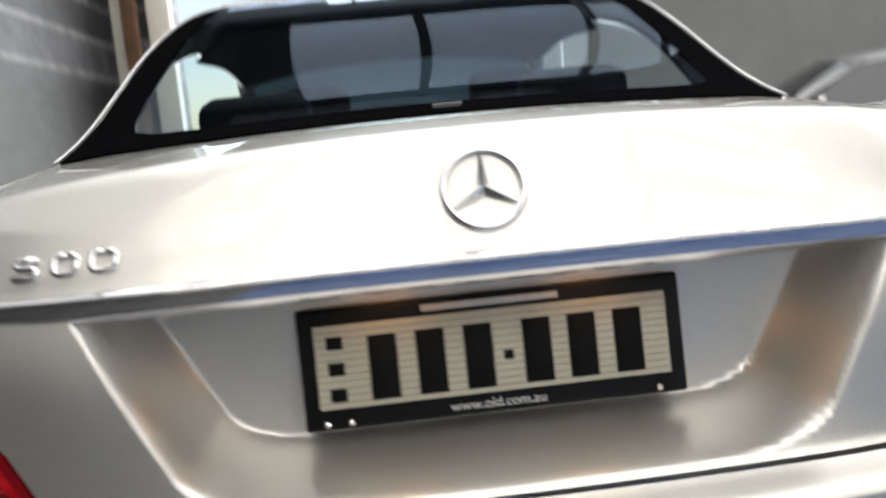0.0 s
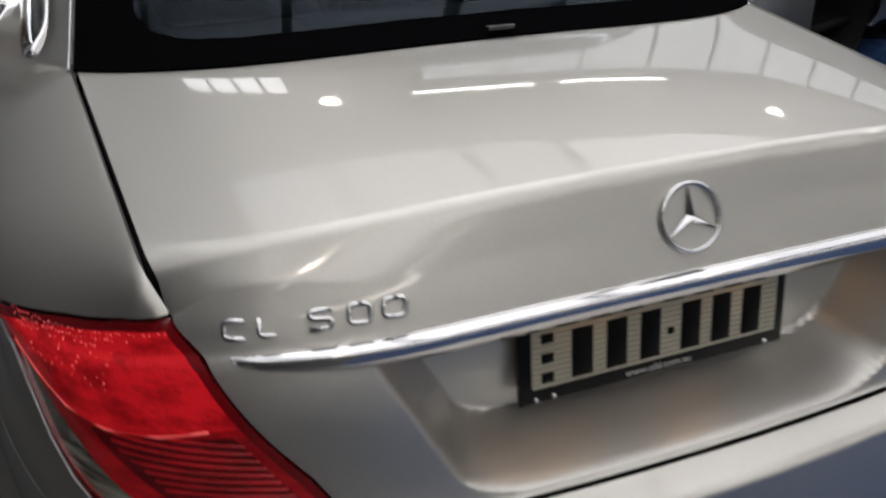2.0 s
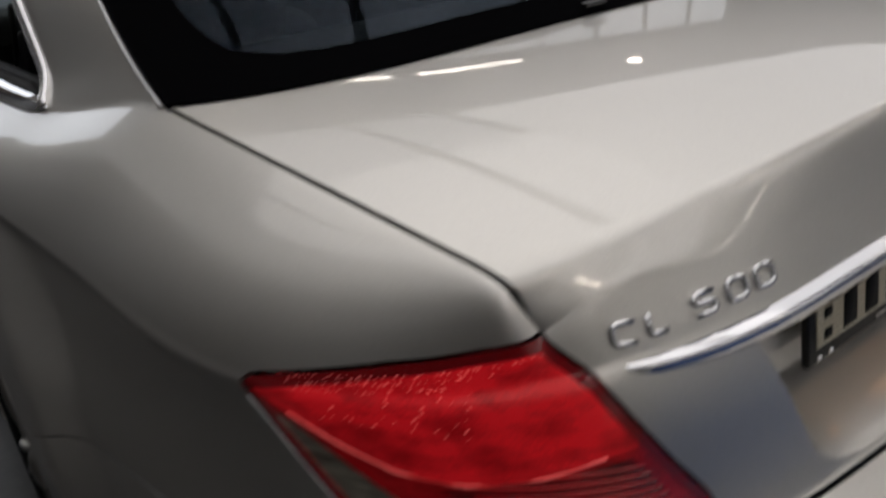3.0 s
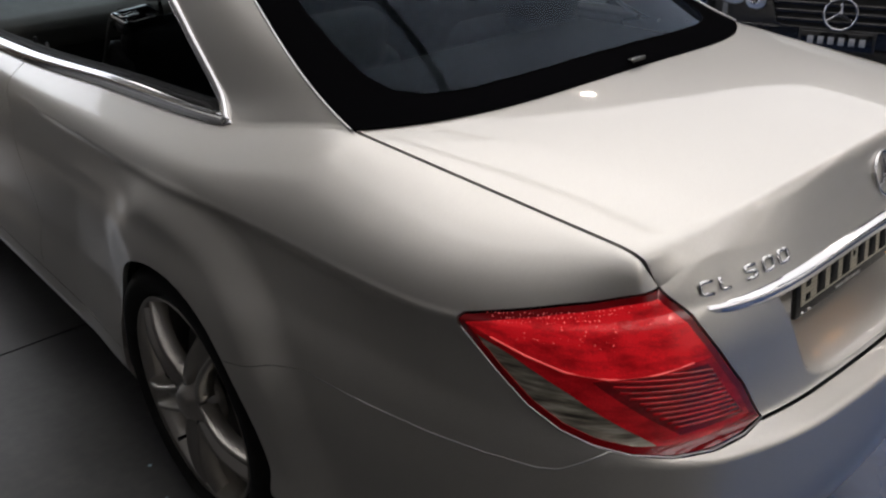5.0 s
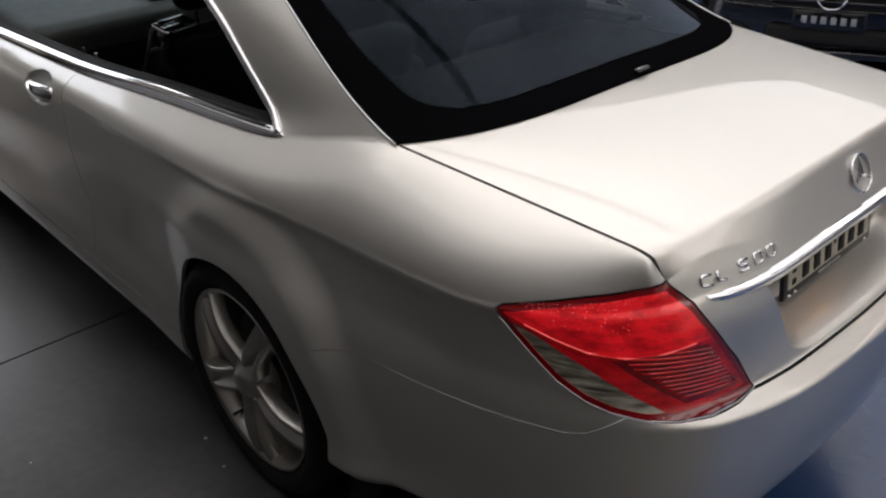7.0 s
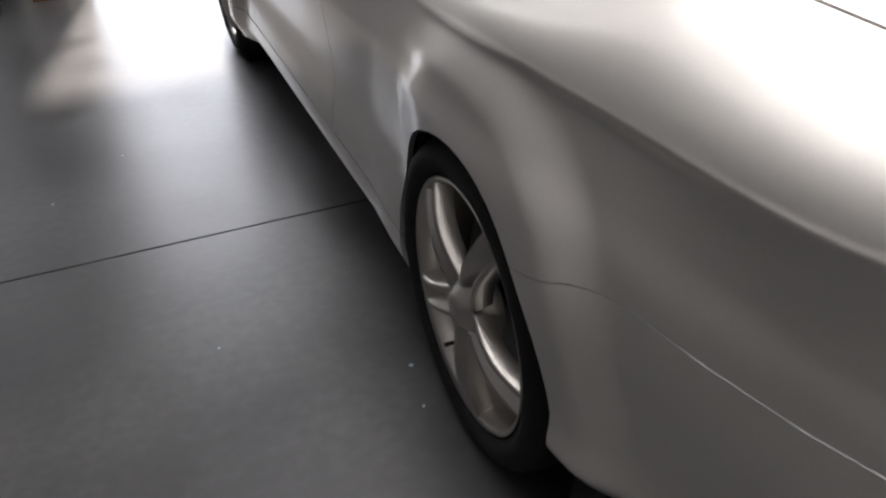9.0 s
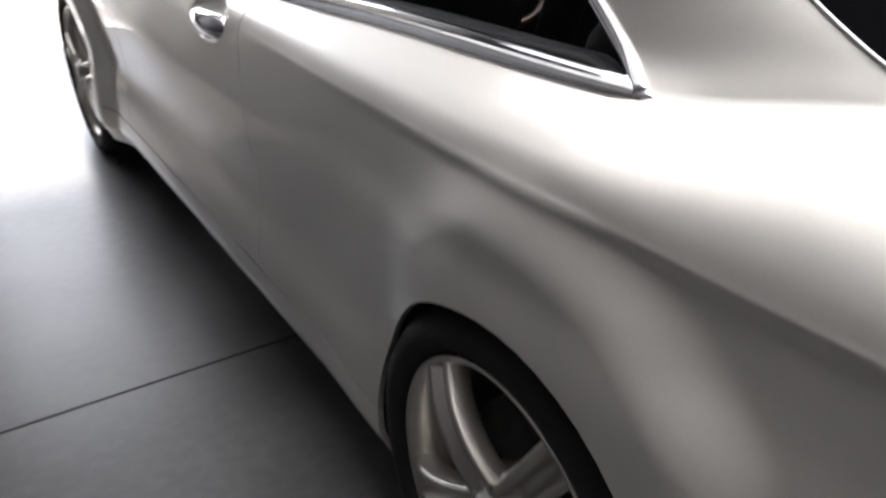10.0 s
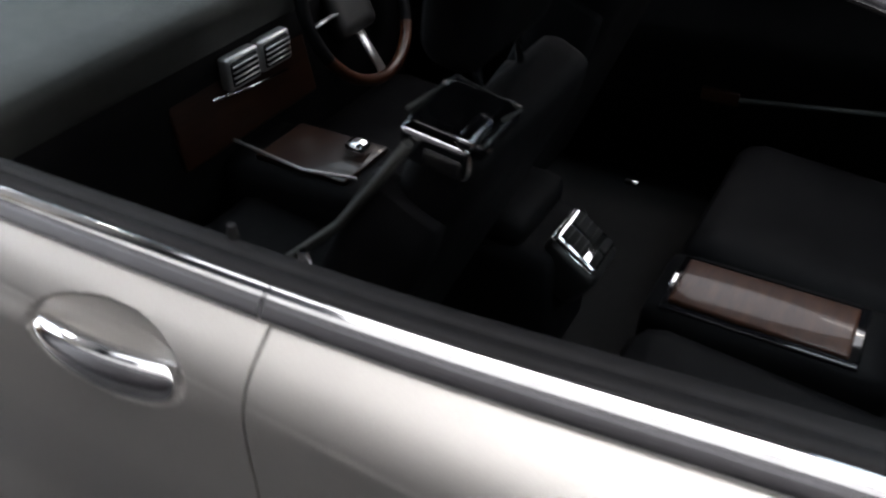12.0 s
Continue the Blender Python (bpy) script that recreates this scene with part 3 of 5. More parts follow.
def wheel(parent, at, side, phase=50.0):
    """A five-spoke alloy wheel as a part of a car, its face to the car's left (side 1) or right (-1)."""
    m = Matrix.Translation(at) @ (Matrix.Identity(4) if side > 0 else Matrix.Rotation(math.pi, 4, "Z"))
    tyre = part("tyre", lathe([(-.005, .262), (-.03, .275), (-.042, .30), (-.036, .325), (-.016, .340), (.01, .345), (.21, .345), (.235, .33), (.24, .27)]), RUBBER, parent, "black low-profile rubber tyre")
    rim = part("rim", lathe([(-.018, .262), (-.026, .268), (-.03, .264), (-.022, .255), (.0, .247), (.03, .238), (.12, .225), (.2, .23)]), ALLOY, tyre, "silver alloy wheel rim")
    for k in range(5):
        sp = part("spoke", SPOKE, None, tyre)
        sp.matrix_local = Matrix.Rotation(radians(phase + 72 * k), 4, "X")
    part("hub_cap", lathe([(-.052, .0005), (-.051, .02), (-.046, .034), (-.036, .04), (-.022, .058), (0, .075), (.03, .078)], 40), ALLOY, tyre)
    for k in range(5):
        bm = bmesh.new()
        a = radians(phase + 36 + 72 * k)
        bmesh.ops.create_cone(bm, cap_ends=True, segments=6, radius1=.011, radius2=.011, depth=.02,
                              matrix=Matrix.Translation((-.02, .056 * math.cos(a), .056 * math.sin(a))) @ Matrix.Rotation(math.pi / 2, 4, "Y"))
        part("wheel_bolt", bm, CHROME, tyre)
    bm = bmesh.new()
    bmesh.ops.create_cone(bm, cap_ends=True, segments=12, radius1=.006, radius2=.004, depth=.03,
                          matrix=Matrix.Translation((-.012, .125, -.187)) @ Matrix.Rotation(math.pi / 2, 4, "Y"))
    part("valve", bm, PLASTIC, tyre, "black tyre valve")
    part("brake_disc", lathe([(.06, .02), (.06, .17), (.085, .17), (.085, .02)], 48), varied_disc, tyre, "dark brake disc")
    tyre.matrix_local = m
    return tyre


varied_disc = varied("brake_steel", (.03, .03, .03), (.07, .068, .065), 20, .45, .8, .1)


def wheel_well(parent, y, side):
    bm = lathe([(.0, ARCH_R + .012), (.34, ARCH_R + .012), (.34, .001)], 48)
    ob = part("wheel_well", bm, GAP, parent)
    ob.matrix_local = Matrix.Translation((-.865 * side, y, .335)) @ (Matrix.Identity(4) if side > 0 else Matrix.Rotation(math.pi, 4, "Z"))


def star_mesh(r, thick=.004):
    """A ring with a three-pointed star, facing -y."""
    bm = bmesh.new()
    n, m = 48, 8
    rows = [[bm.verts.new(((r + thick * .75 * math.cos(b)) * math.sin(a), thick * .8 * math.sin(b), (r + thick * .75 * math.cos(b)) * math.cos(a)))
             for b in (2 * math.pi * j / m for j in range(m))] for a in (2 * math.pi * i / n for i in range(n))]
    for i in range(n):
        for j in range(m):
            bm.faces.new((rows[i][j], rows[(i + 1) % n][j], rows[(i + 1) % n][(j + 1) % m], rows[i][(j + 1) % m])).smooth = True
    peak = bm.verts.new((0, -thick * 1.6, 0))
    low = [bm.verts.new((r * .17 * math.sin(a + math.pi / 3), thick * .2, r * .17 * math.cos(a + math.pi / 3))) for a in (0, 2 * math.pi / 3, 4 * math.pi / 3)]
    tip = [bm.verts.new((r * .98 * math.sin(a), -thick * .2, r * .98 * math.cos(a))) for a in (0, 2 * math.pi / 3, 4 * math.pi / 3)]
    for k in range(3):
        bm.faces.new((peak, tip[k], low[k]))
        bm.faces.new((peak, low[k - 1], tip[k]))
    bmesh.ops.recalc_face_normals(bm, faces=bm.faces[:])
    return bm


def body_surfaces(car, paint_mat, fine=True):
    """The painted panels, glass, chrome and wheels that every coupe of this body has."""
    k = 1.0 if fine else .4
    n = lambda a: max(4, int(a * k))
    s = np.unique(np.round(np.r_[np.linspace(0, LID_S, n(100)), np.linspace(LID_S, GLASS_S, n(80)), np.linspace(GLASS_S, WIN_S, n(34)),
                                 np.linspace(WIN_S, 8, n(110)), np.linspace(8, 8.5, n(64)), np.linspace(8.5, 13, n(110))], 6))
    v = np.r_[np.linspace(0, 4, n(30)), np.linspace(4, 7.2, n(66))[1:], np.linspace(7.2, 10, n(40))[1:]]
    skin_all = skin_polys(s, v)
    a0, a1 = float(arc(6.0)) - .04, float(arc(10.0))
    _, rest = cut(skin_all, ring_lines(circle(a0, .335, ARCH_R)))
    _, rest = cut(rest, ring_lines(circle(a1, .335, ARCH_R)))
    lamp, rest = cut_gap(rest, LAMP_OUTLINE, .002)
    lid_ring = [(-1, .713), (.445, .709), (.660, .957), (.660, 1.3), (-1, 1.3)]
    lid, rest = cut_gap(rest, [(-1, .713), (.445, .709), (.663, .957), (.6635, 1.3), (-1, 1.3)], .0014)
    tail, flank, side = [], [], []
    for p in rest:
        mean = sum(c[0] for c in p) / len(p)
        (tail if mean < 1.62 else side).append(p)
    bumper, quarter = [], []
    for p in tail:
        inner, outer = halves(p, (-1, 0, .727))
        if inner:
            (bumper if sum(c[1] for c in inner) / len(inner) < .8 else quarter).append(inner)
        if outer:
            flank.append(outer)
    low, high = below(flank, [(.727, .714), (.764, .694), (.803, .673), (.842, .667), (1.026, .667), (1.306, .674), (1.40, .662), (1.462, .642), (1.62, .60)], .0009)
    bumper += low
    quarter += high
    sill, upper = [], []
    for p in side:
        mean = sum(c[0] for c in p) / len(p)
        (sill if a0 < mean < a1 else upper).append(p)
    sill, more = below(sill, [(1.7, .338), (6.0, .338)])
    upper += more
    door, upper = cut_gap(upper, [(2.80, .30), (2.781, .70), (2.775, .796), (2.778, .87), (2.796, .925), (2.835, .97), (2.87, 1.3), (4.03, 1.3), (4.0, .30)])
    fender = [p for p in upper if sum(c[0] for c in p) / len(p) > 3.5]
    quarter += [p for p in upper if sum(c[0] for c in p) / len(p) <= 3.5]
    # the rear pillar grows out of the quarter panel
    su = s[(s >= GLASS_S - 1e-6) & (s <= WIN_S + 1e-6)]
    u = (su - su[0]) / (su[-1] - su[0])
    pil = coons(lambda t: TOP(su[0] + (su[-1] - su[0]) * np.asarray(t, float)), lambda t: GLASS_EDGE(1.0) * (1 - np.asarray(t, float)[..., None]) + WIN_EDGE(1.0) * np.asarray(t, float)[..., None],
                GLASS_EDGE, WIN_EDGE, u, n(40))
    vv = np.linspace(0, 1, n(40))
    pil += np.array([-.55, -.35, .6]) * (.016 * np.sin(np.pi * u)[:, None] * np.sin(np.pi * vv ** .8)[None])[..., None]
    quarter += polys_of(pil)
    # lid: tail face, folded edge and deck in one sheet
    q = np.linspace(0, 1, 2 * n(150) + 1)
    sq = np.abs(2 * q - 1) * LID_S
    sign = np.where(q > .5, -1.0, 1.0)[:, None]
    both = np.concatenate([sign, np.ones_like(sign), np.ones_like(sign)], 1)
    v_top = lambda ss: 8.9 + 1.1 * smooth(1.2, LID_S, ss)
    low_edge = skin(sq, v_top(sq)) * both
    side = smooth(.66, 1.0, sq / LID_S)
    bend = np.stack([LID_BEND[0] * sq / LID_S, -1.083 + .067 * (sq / LID_S) ** 3, 1.052 - .046 * (sq / LID_S) ** 2.4], -1) * both
    base = glass_base(q)
    nv = n(96)
    tv = np.concatenate([np.linspace(0, 1 / 6, nv // 8, endpoint=False), np.linspace(1 / 6, .5, nv // 3, endpoint=False), np.linspace(.5, 1, nv // 2)])
    deck = np.array([fold(a, b, c, .30 + (LID_NEAR - .30) * e, .022 + (LID_FAR - .022) * e ** 2, tv) for a, b, c, e in zip(low_edge, bend, base, side)])
    deck[..., 2] += .007 * np.sin(np.pi * np.clip(2 * tv - 1, 0, 1))[None] * (1 - (sq / LID_S) ** 2)[:, None]
    deck[..., 0] *= (1 - .015 * smooth(.0, .2, tv))[None]
    sl, vl = np.meshgrid(np.unique(np.round(sq, 9)), np.r_[np.linspace(4, 7.2, n(66)), np.linspace(7.2, 9, n(30))[1:]], indexing="ij")
    vl = np.where(vl > 7.2, 7.2 + (vl - 7.2) * (v_top(sl) - 7.2) / 1.8, vl)
    vmax = polys_of(handle_bowl(recess(skin(sl, vl))), arc(sl))
    vmax, _ = cut(vmax, ring_lines(lid_ring, .0022))
    _, vmax = cut(vmax, ring_lines(LAMP_OUTLINE, -.002))
    lid_polys = vmax + mirrored(vmax) + polys_of(deck[::-1])
    lid_ob = part("boot_lid", panel("boot_lid", lid_polys), paint_mat, car)
    bump_ob = part("rear_bumper", panel("rear_bumper", bumper + mirrored(bumper)), paint_mat, car)
    made = {"lid": lid_ob, "bumper": bump_ob, "lamps": (lamp, mirrored(lamp)), "doors": [], "a0": a0, "a1": a1, "q": q, "deck": deck}
    for sgn, f in ((1, lambda p: p), (-1, mirrored)):
        made.setdefault("quarters", []).append(part("quarter_panel", panel("quarter_panel", f(quarter)), paint_mat, car))
        made["doors"].append(part("door", panel("door", f(door)), paint_mat, car))
        part("sill", panel("sill", f(sill)), paint_mat, car)
        part("front_wing", panel("front_wing", f(fender)), paint_mat, car)
        for y, phase in ((0.0, 50.0), (2.955, 21.0)):
            wheel(car, (-.858 * sgn, y, .345), sgn, phase if sgn > 0 else phase + 31)
            wheel_well(car, y - .03 * (y == 0), sgn)
    part("roof", panel("roof", polys_of(roof_grid(n(50), n(40)))), paint_mat, car)
    part("bonnet", panel("bonnet", polys_of(hood_grid(n(50), n(44))[::-1])), paint_mat, car)
    # a dark inner shell behind the gaps
    inner = skin_polys(np.r_[np.linspace(0, 13, n(150))], np.linspace(0, 9.3, 44))
    inner = [[(c[0], c[1], c[2] - c[5] * .028, max(c[3] - c[6] * .028, -1.02), c[4] - c[7] * .028, *c[5:]) for c in p] for p in inner]
    _, inner = cut(inner, ring_lines(circle(a0, .335, ARCH_R)))
    _, inner = cut(inner, ring_lines(circle(a1, .335, ARCH_R)))
    part("inner_shell", panel("inner_shell", inner + mirrored(inner), 0), GAP, car)
    under = deck.copy()
    under[..., 2] -= .03
    under[..., 1] = np.maximum(under[..., 1], -1.0)
    part("boot_liner", panel("boot_liner", polys_of(under), 0), GAP, car)
    part("underbody", box(1.5, 4.5, .05, (0, 1.35, .2), .02), GAP, car)
    return made


def surface_finder():
    """The tail's y at (x, z), and its outward normal, by searching a fine grid of the skin."""
    sg, vg = np.meshgrid(np.linspace(0, 2.75, 276), np.linspace(5, 10, 301), indexing="ij")
    g = skin(sg, vg)
    nn = np.cross(np.gradient(g, axis=1), np.gradient(g, axis=0))
    nn /= np.linalg.norm(nn, axis=-1, keepdims=True)

    def at(x, z):
        d = (g[..., 0] + abs(x)) ** 2 + (g[..., 2] - z) ** 2
        i = np.unravel_index(np.argmin(d), d.shape)
        nx = nn[i] * (1 if x <= 0 else -1, 1, 1)
        return float(g[i][1]), nx
    return at


TAIL = surface_finder()


def letter(bm, path, x0, z0, w, h):
    """A badge letter: a rounded bar swept along a path in the letter's own unit square, lying on the tail."""
    pts = [path[0]]
    for a, b, c in zip(path, path[1:], path[2:]):
        r = [min(.34, .5 * math.dist(a, b)) / math.dist(a, b), min(.34, .5 * math.dist(b, c)) / math.dist(b, c)]
        p, q = [b[k] + (a[k] - b[k]) * r[0] for k in (0, 1)], [b[k] + (c[k] - b[k]) * r[1] for k in (0, 1)]
        pts += [tuple((1 - t) ** 2 * p[k] + 2 * t * (1 - t) * b[k] + t * t * q[k] for k in (0, 1)) for t in (0, .25, .5, .75, 1)]
    pts.append(path[-1])
    flat = [(x0 + u * w + v * .0025, z0 + v * h) for u, v in pts]
    place, ups = [], []
    for x, z in flat:
        y, nrm = TAIL(x, z)
        place.append((x, y, z))
        ups.append((nrm[0] * .3, min(nrm[1], -.5), max(nrm[2], 0)))
    sweep(bm, place, [(-.0030, -.002), (.0030, -.002), (.0030, .0028), (.0017, .0046), (-.0017, .0046), (-.0030, .0028)], ups)


def on_tail(a, z, sgn, lift=0.0):
    """The place on the rear wing's skin at arc length a and height z."""
    s = float(np.interp(a, ARC_A, ARC_S))
    vs = np.linspace(2.4, 9.6, 200)
    g = skin(np.full_like(vs, s), vs)
    p = np.array([np.interp(z, g[:, 2], g[:, i]) for i in range(3)]) + np.array([-.5, -.8, .2]) * lift
    return tuple(p * (sgn, 1, 1))


def tail_lamp(polys, car, sgn):
    edge_in = ring_lines(LAMP_OUTLINE, .0125)
    core, border = cut(polys, edge_in)
    base = part("tail_lamp", panel("tail_lamp", border, .03), LENS_EDGE, car, "wrap-around red tail lamp with a clear wedge")
    upper, lower = below(core, [(.40, .875), (.595, .851), (.66, .838), (.735, .831), (.806, .835), (.87, .850), (.93, .869), (1.1, .93)], 0)[::-1]
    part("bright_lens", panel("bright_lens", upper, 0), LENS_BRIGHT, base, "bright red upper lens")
    wedge, lower = cut(lower, ring_lines([(.962, .868), (.90, .846), (.80, .800), (.69, .738), (.652, .716), (.72, .722), (.80, .744), (.87, .785), (.93, .834)]))
    sink = lambda ps, d: [[(c[0], c[1], c[2] - c[5] * d, c[3] - c[6] * d, c[4] - c[7] * d, *c[5:]) for c in p] for p in ps]
    part("clear_wedge", panel("clear_wedge", sink(wedge, .003), 0), LENS_CLEAR, base, "clear grey ribbed wedge")
    dark, lower = cut(lower, ring_lines([(.478, .728), (.61, .724), (.763, .824), (.70, .834), (.572, .843)]))
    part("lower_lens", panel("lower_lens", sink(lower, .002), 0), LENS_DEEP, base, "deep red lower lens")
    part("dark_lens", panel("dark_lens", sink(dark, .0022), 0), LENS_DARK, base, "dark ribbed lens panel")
    for zz in np.arange(.734, .836, .0098):
        a_lo, a_hi = .470 + (zz - .711) * .75, float(np.interp(zz, (.72, .75, .783, .806, .836), (.60, .645, .685, .722, .75)))
        rib = sweep(bmesh.new(), [on_tail(a, zz + .006 * math.sin((a - a_lo) * 9), sgn, -.0022) for a in np.linspace(a_lo, a_hi, 12)], ring_profile(.0009, .0022, 6))
        part("lens_rib", rib, LENS_DEEP, base)
    # the ridge's bright line is put in as its own emission
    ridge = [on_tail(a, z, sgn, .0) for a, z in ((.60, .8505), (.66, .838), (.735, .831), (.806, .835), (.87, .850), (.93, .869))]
    part("lens_ridge", sweep(bmesh.new(), ridge, ring_profile(.0013, .0018, 6)), LENS_GLINT, base, "edge under the upper lens with a glow put in")
    rim = [LAMP_OUTLINE[k] for k in range(2, 13)]
    pts = [on_tail(a, z, sgn, .001) for a, z in rim]
    part("lamp_rim", sweep(bmesh.new(), pts, ring_profile(.0016, .0016, 6)), SATIN, base, "thin bright lamp edge")
    # facets as small beads whose sparkle is a glow of their own
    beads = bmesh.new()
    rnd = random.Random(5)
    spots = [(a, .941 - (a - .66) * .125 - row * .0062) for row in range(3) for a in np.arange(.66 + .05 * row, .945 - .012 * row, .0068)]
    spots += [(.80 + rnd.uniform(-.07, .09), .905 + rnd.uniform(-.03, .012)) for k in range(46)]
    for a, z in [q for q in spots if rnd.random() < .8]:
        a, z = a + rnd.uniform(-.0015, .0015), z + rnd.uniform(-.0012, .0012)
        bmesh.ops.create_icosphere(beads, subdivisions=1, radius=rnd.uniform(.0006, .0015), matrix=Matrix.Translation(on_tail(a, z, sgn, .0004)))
    tagged(part("lens_sparkle", beads, LENS_GLINT, base, "small lens facets, their sparkle put in as glow"), kind="stuff")
    return base


def seat(car, x, y, parent_name="front_seat", label="", tilt=24, headrest_at=(-.0, 1.17), shoulder=1.07):
    """A black leather seat: cushion, backrest leaning to the rear with side bolsters, headrest on two posts. y: where its shoulders are."""
    lean = Matrix.Rotation(radians(tilt), 3, "X")
    top = Vector((x, y, shoulder))
    down = lambda d, dx=0, dy=0: top + lean @ Vector((dx, dy, -d))
    base = part(parent_name, cushion(.50, .50, .16, (x, y + .52, .43), Matrix.Rotation(radians(6), 3, "X"), .06, 8, .02), LEATHER, car, label)
    part("backrest", cushion(.40, .105, .70, down(.35), lean, .04, 10), LEATHER, base, "black leather backrest")
    for k in (-1, 1):
        part("bolster", cushion(.07, .14, .58, down(.39, .19 * k, .02), lean, .032, 6), LEATHER, base)
        part("headrest_post", sweep(bmesh.new(), [(x + .06 * k, y + .03, 1.03), (x + .06 * k, y + headrest_at[0], headrest_at[1] - .03)], ring_profile(.006, .006, 8), [(0, 1, 0)] * 2), CHROME, base, "chrome headrest post")
    part("headrest", cushion(.25, .10, .17, (x, y + headrest_at[0], headrest_at[1]), Matrix.Rotation(radians(8), 3, "X"), .045, 8), LEATHER, base, "black leather headrest")
    return base


def hero():
    car = thing("silver_coupe", "silver metallic coupe with open side windows, in a showroom", "car")
    made = body_surfaces(car, SILVER)
    lid, q = made["lid"], made["q"]
    # highlight along the bumper seam, put in as a thin satin strip
    for sgn in (1, -1):
        seam = [(.727, .714), (.764, .694), (.803, .673), (.842, .667), (.93, .667), (1.026, .667), (1.16, .670), (1.306, .674)]
        pts = [on_tail(a, z - .0012, sgn, .0002) for a, z in seam]
        part("seam_highlight", sweep(bmesh.new(), pts, ring_profile(.0013, .0013, 6)), SATIN, made["bumper"])
    tail_lamp(made["lamps"][0], car, 1)
    tail_lamp(made["lamps"][1], car, -1)

    # rear window, its black border and the shelf behind it
    g = coons(glass_base, glass_top, GLASS_EDGE, lambda t: flip(GLASS_EDGE(t)), 61, 41)
    g[..., 2] += .004
    g[..., 0] *= .993
    uu, vv = np.meshgrid(np.linspace(0, 1, 61), np.linspace(0, 1, 41), indexing="ij")
    inside = [(.052, .94), (.066, .30), (.074, .17), (.090, .115), (.125, .085), (.19, .075)]
    pane, frit = cut(polys_of(g, uu, vv), ring_lines(inside + [(1 - a, b) for a, b in inside[::-1]]))
    rear = part("rear_window", panel("rear_window", turned(pane), 0), GLASS, car, "dark tinted rear window")
    part("window_border", panel("window_border", turned(frit), .006), FRIT, rear, "black glass border")
    part("washer_jet", box(.05, .014, .008, (.02, -.548, 1.094), .003), GLOSS_BLACK, rear)
    for sgn in (1, -1):
        pts = [tuple((GLASS_EDGE(t) + np.array([-.003, -.002, .003])) * (sgn, 1, 1)) for t in np.linspace(0, 1, 40)]
        part("edge_strip", sweep(bmesh.new(), pts, ring_profile(.003, .003, 6)), SATIN, rear, "thin bright window edge strip")
    ws = coons(screen_top, cowl, lambda t: np.array([[-.60, 1.62, 1.350]]) * (1 - np.asarray(t)[:, None]) + np.array([[-.70, 2.36, .985]]) * np.asarray(t)[:, None],
               lambda t: np.array([[.60, 1.62, 1.350]]) * (1 - np.asarray(t)[:, None]) + np.array([[.70, 2.36, .985]]) * np.asarray(t)[:, None], 30, 20)
    part("windscreen", panel("windscreen", turned(polys_of(ws)), 0), GLASS, car, "clear windscreen")

    # belt chrome, window surrounds, rubber seals
    prof = [(.008, -.012)] + [(-.0205 + .0365 * math.cos(a), -.0125 + .0365 * math.sin(a)) for a in np.linspace(radians(10), radians(79), 10)] + [(-.015, .018), (-.015, 0)]
    for sgn in (1, -1):
        for name, s0, s1, host in (("belt_trim", WIN_S - .03, 7.9872, made["quarters"][0 if sgn > 0 else 1]), ("belt_trim", 7.9912, 9.35, made["doors"][0 if sgn > 0 else 1])):
            pts = [tuple(TOP(s) * (sgn, 1, 1)) for s in np.linspace(s0, s1, 60)]
            taper = [min(1, .72 + .7 * k / 59) * min(1, .15 + .45 * k ** .5) if s0 < 7.9 else 1 for k in range(60)]
            part(name, sweep(bmesh.new(), pts, [(-a * sgn, b) for a, b in prof], None, False, taper), CHROME, host, "polished chrome belt trim")
        pts = [tuple((WIN_EDGE(t) + np.array([0, .004, .0])) * (sgn, 1, 1)) for t in np.linspace(-.0, 1, 50)]
        outw = [Vector((-.8 * sgn, -.15, .5)).normalized()] * 50
        part("window_surround", sweep(bmesh.new(), pts, [(-.010, -.006), (.010, -.006), (.010, .006), (.005, .009), (-.005, .009), (-.010, .006)], outw), CHROME, made["quarters"][0 if sgn > 0 else 1], "chrome side window surround")
        pts = [tuple(RAIL(t) * (sgn, 1, 1)) for t in np.linspace(0, 1, 24)]
        part("roof_rail_trim", sweep(bmesh.new(), pts, ring_profile(.012, .01, 8)), CHROME, car)
        pts = [(-.60 * sgn, 1.62, 1.350), (-.63 * sgn, 1.98, 1.18), (-.70 * sgn, 2.36, .985), (-.735 * sgn, 2.5, .93)]
        part("front_pillar", sweep(bmesh.new(), pts, ring_profile(.035, .03, 10)), SILVER, car)
        # seal beside the chrome and the dark door lining under it
        prof2 = [(-.012, -.02), (-.012, .022), (-.018, .026), (-.034, .025), (-.038, .017), (-.044, .021), (-.062, .020), (-.068, .014), (-.070, -.02)]
        pts = [tuple(TOP(s) * (sgn, 1, 1)) for s in np.linspace(WIN_S + .03, 9.3, 80)]
        part("window_seal", sweep(bmesh.new(), pts, [(-a * sgn, b) for a, b in prof2], None, True, [min(1, .3 + .12 * k) for k in range(80)]), SEAL, car, "black rubber window seal")
        lining = bmesh.new()
        prof3 = [(-.069, .006), (-.090, -.01), (-.10, -.05), (-.095, -.12), (-.13, -.20), (-.13, -.26), (-.09, -.32), (-.09, -.62), (-.05, -.62)]
        pts = [tuple(TOP(s) * (sgn, 1, 1)) for s in np.linspace(5.9, 9.2, 50)]
        part("door_lining", sweep(lining, pts, [(-a * sgn, b) for a, b in prof3]), LEATHER, car, "black leather door lining")

    # tail trim, badge, star and plate
    n = 121
    xs = np.linspace(-.531, .531, n)
    bar = bmesh.new()
    rows = []
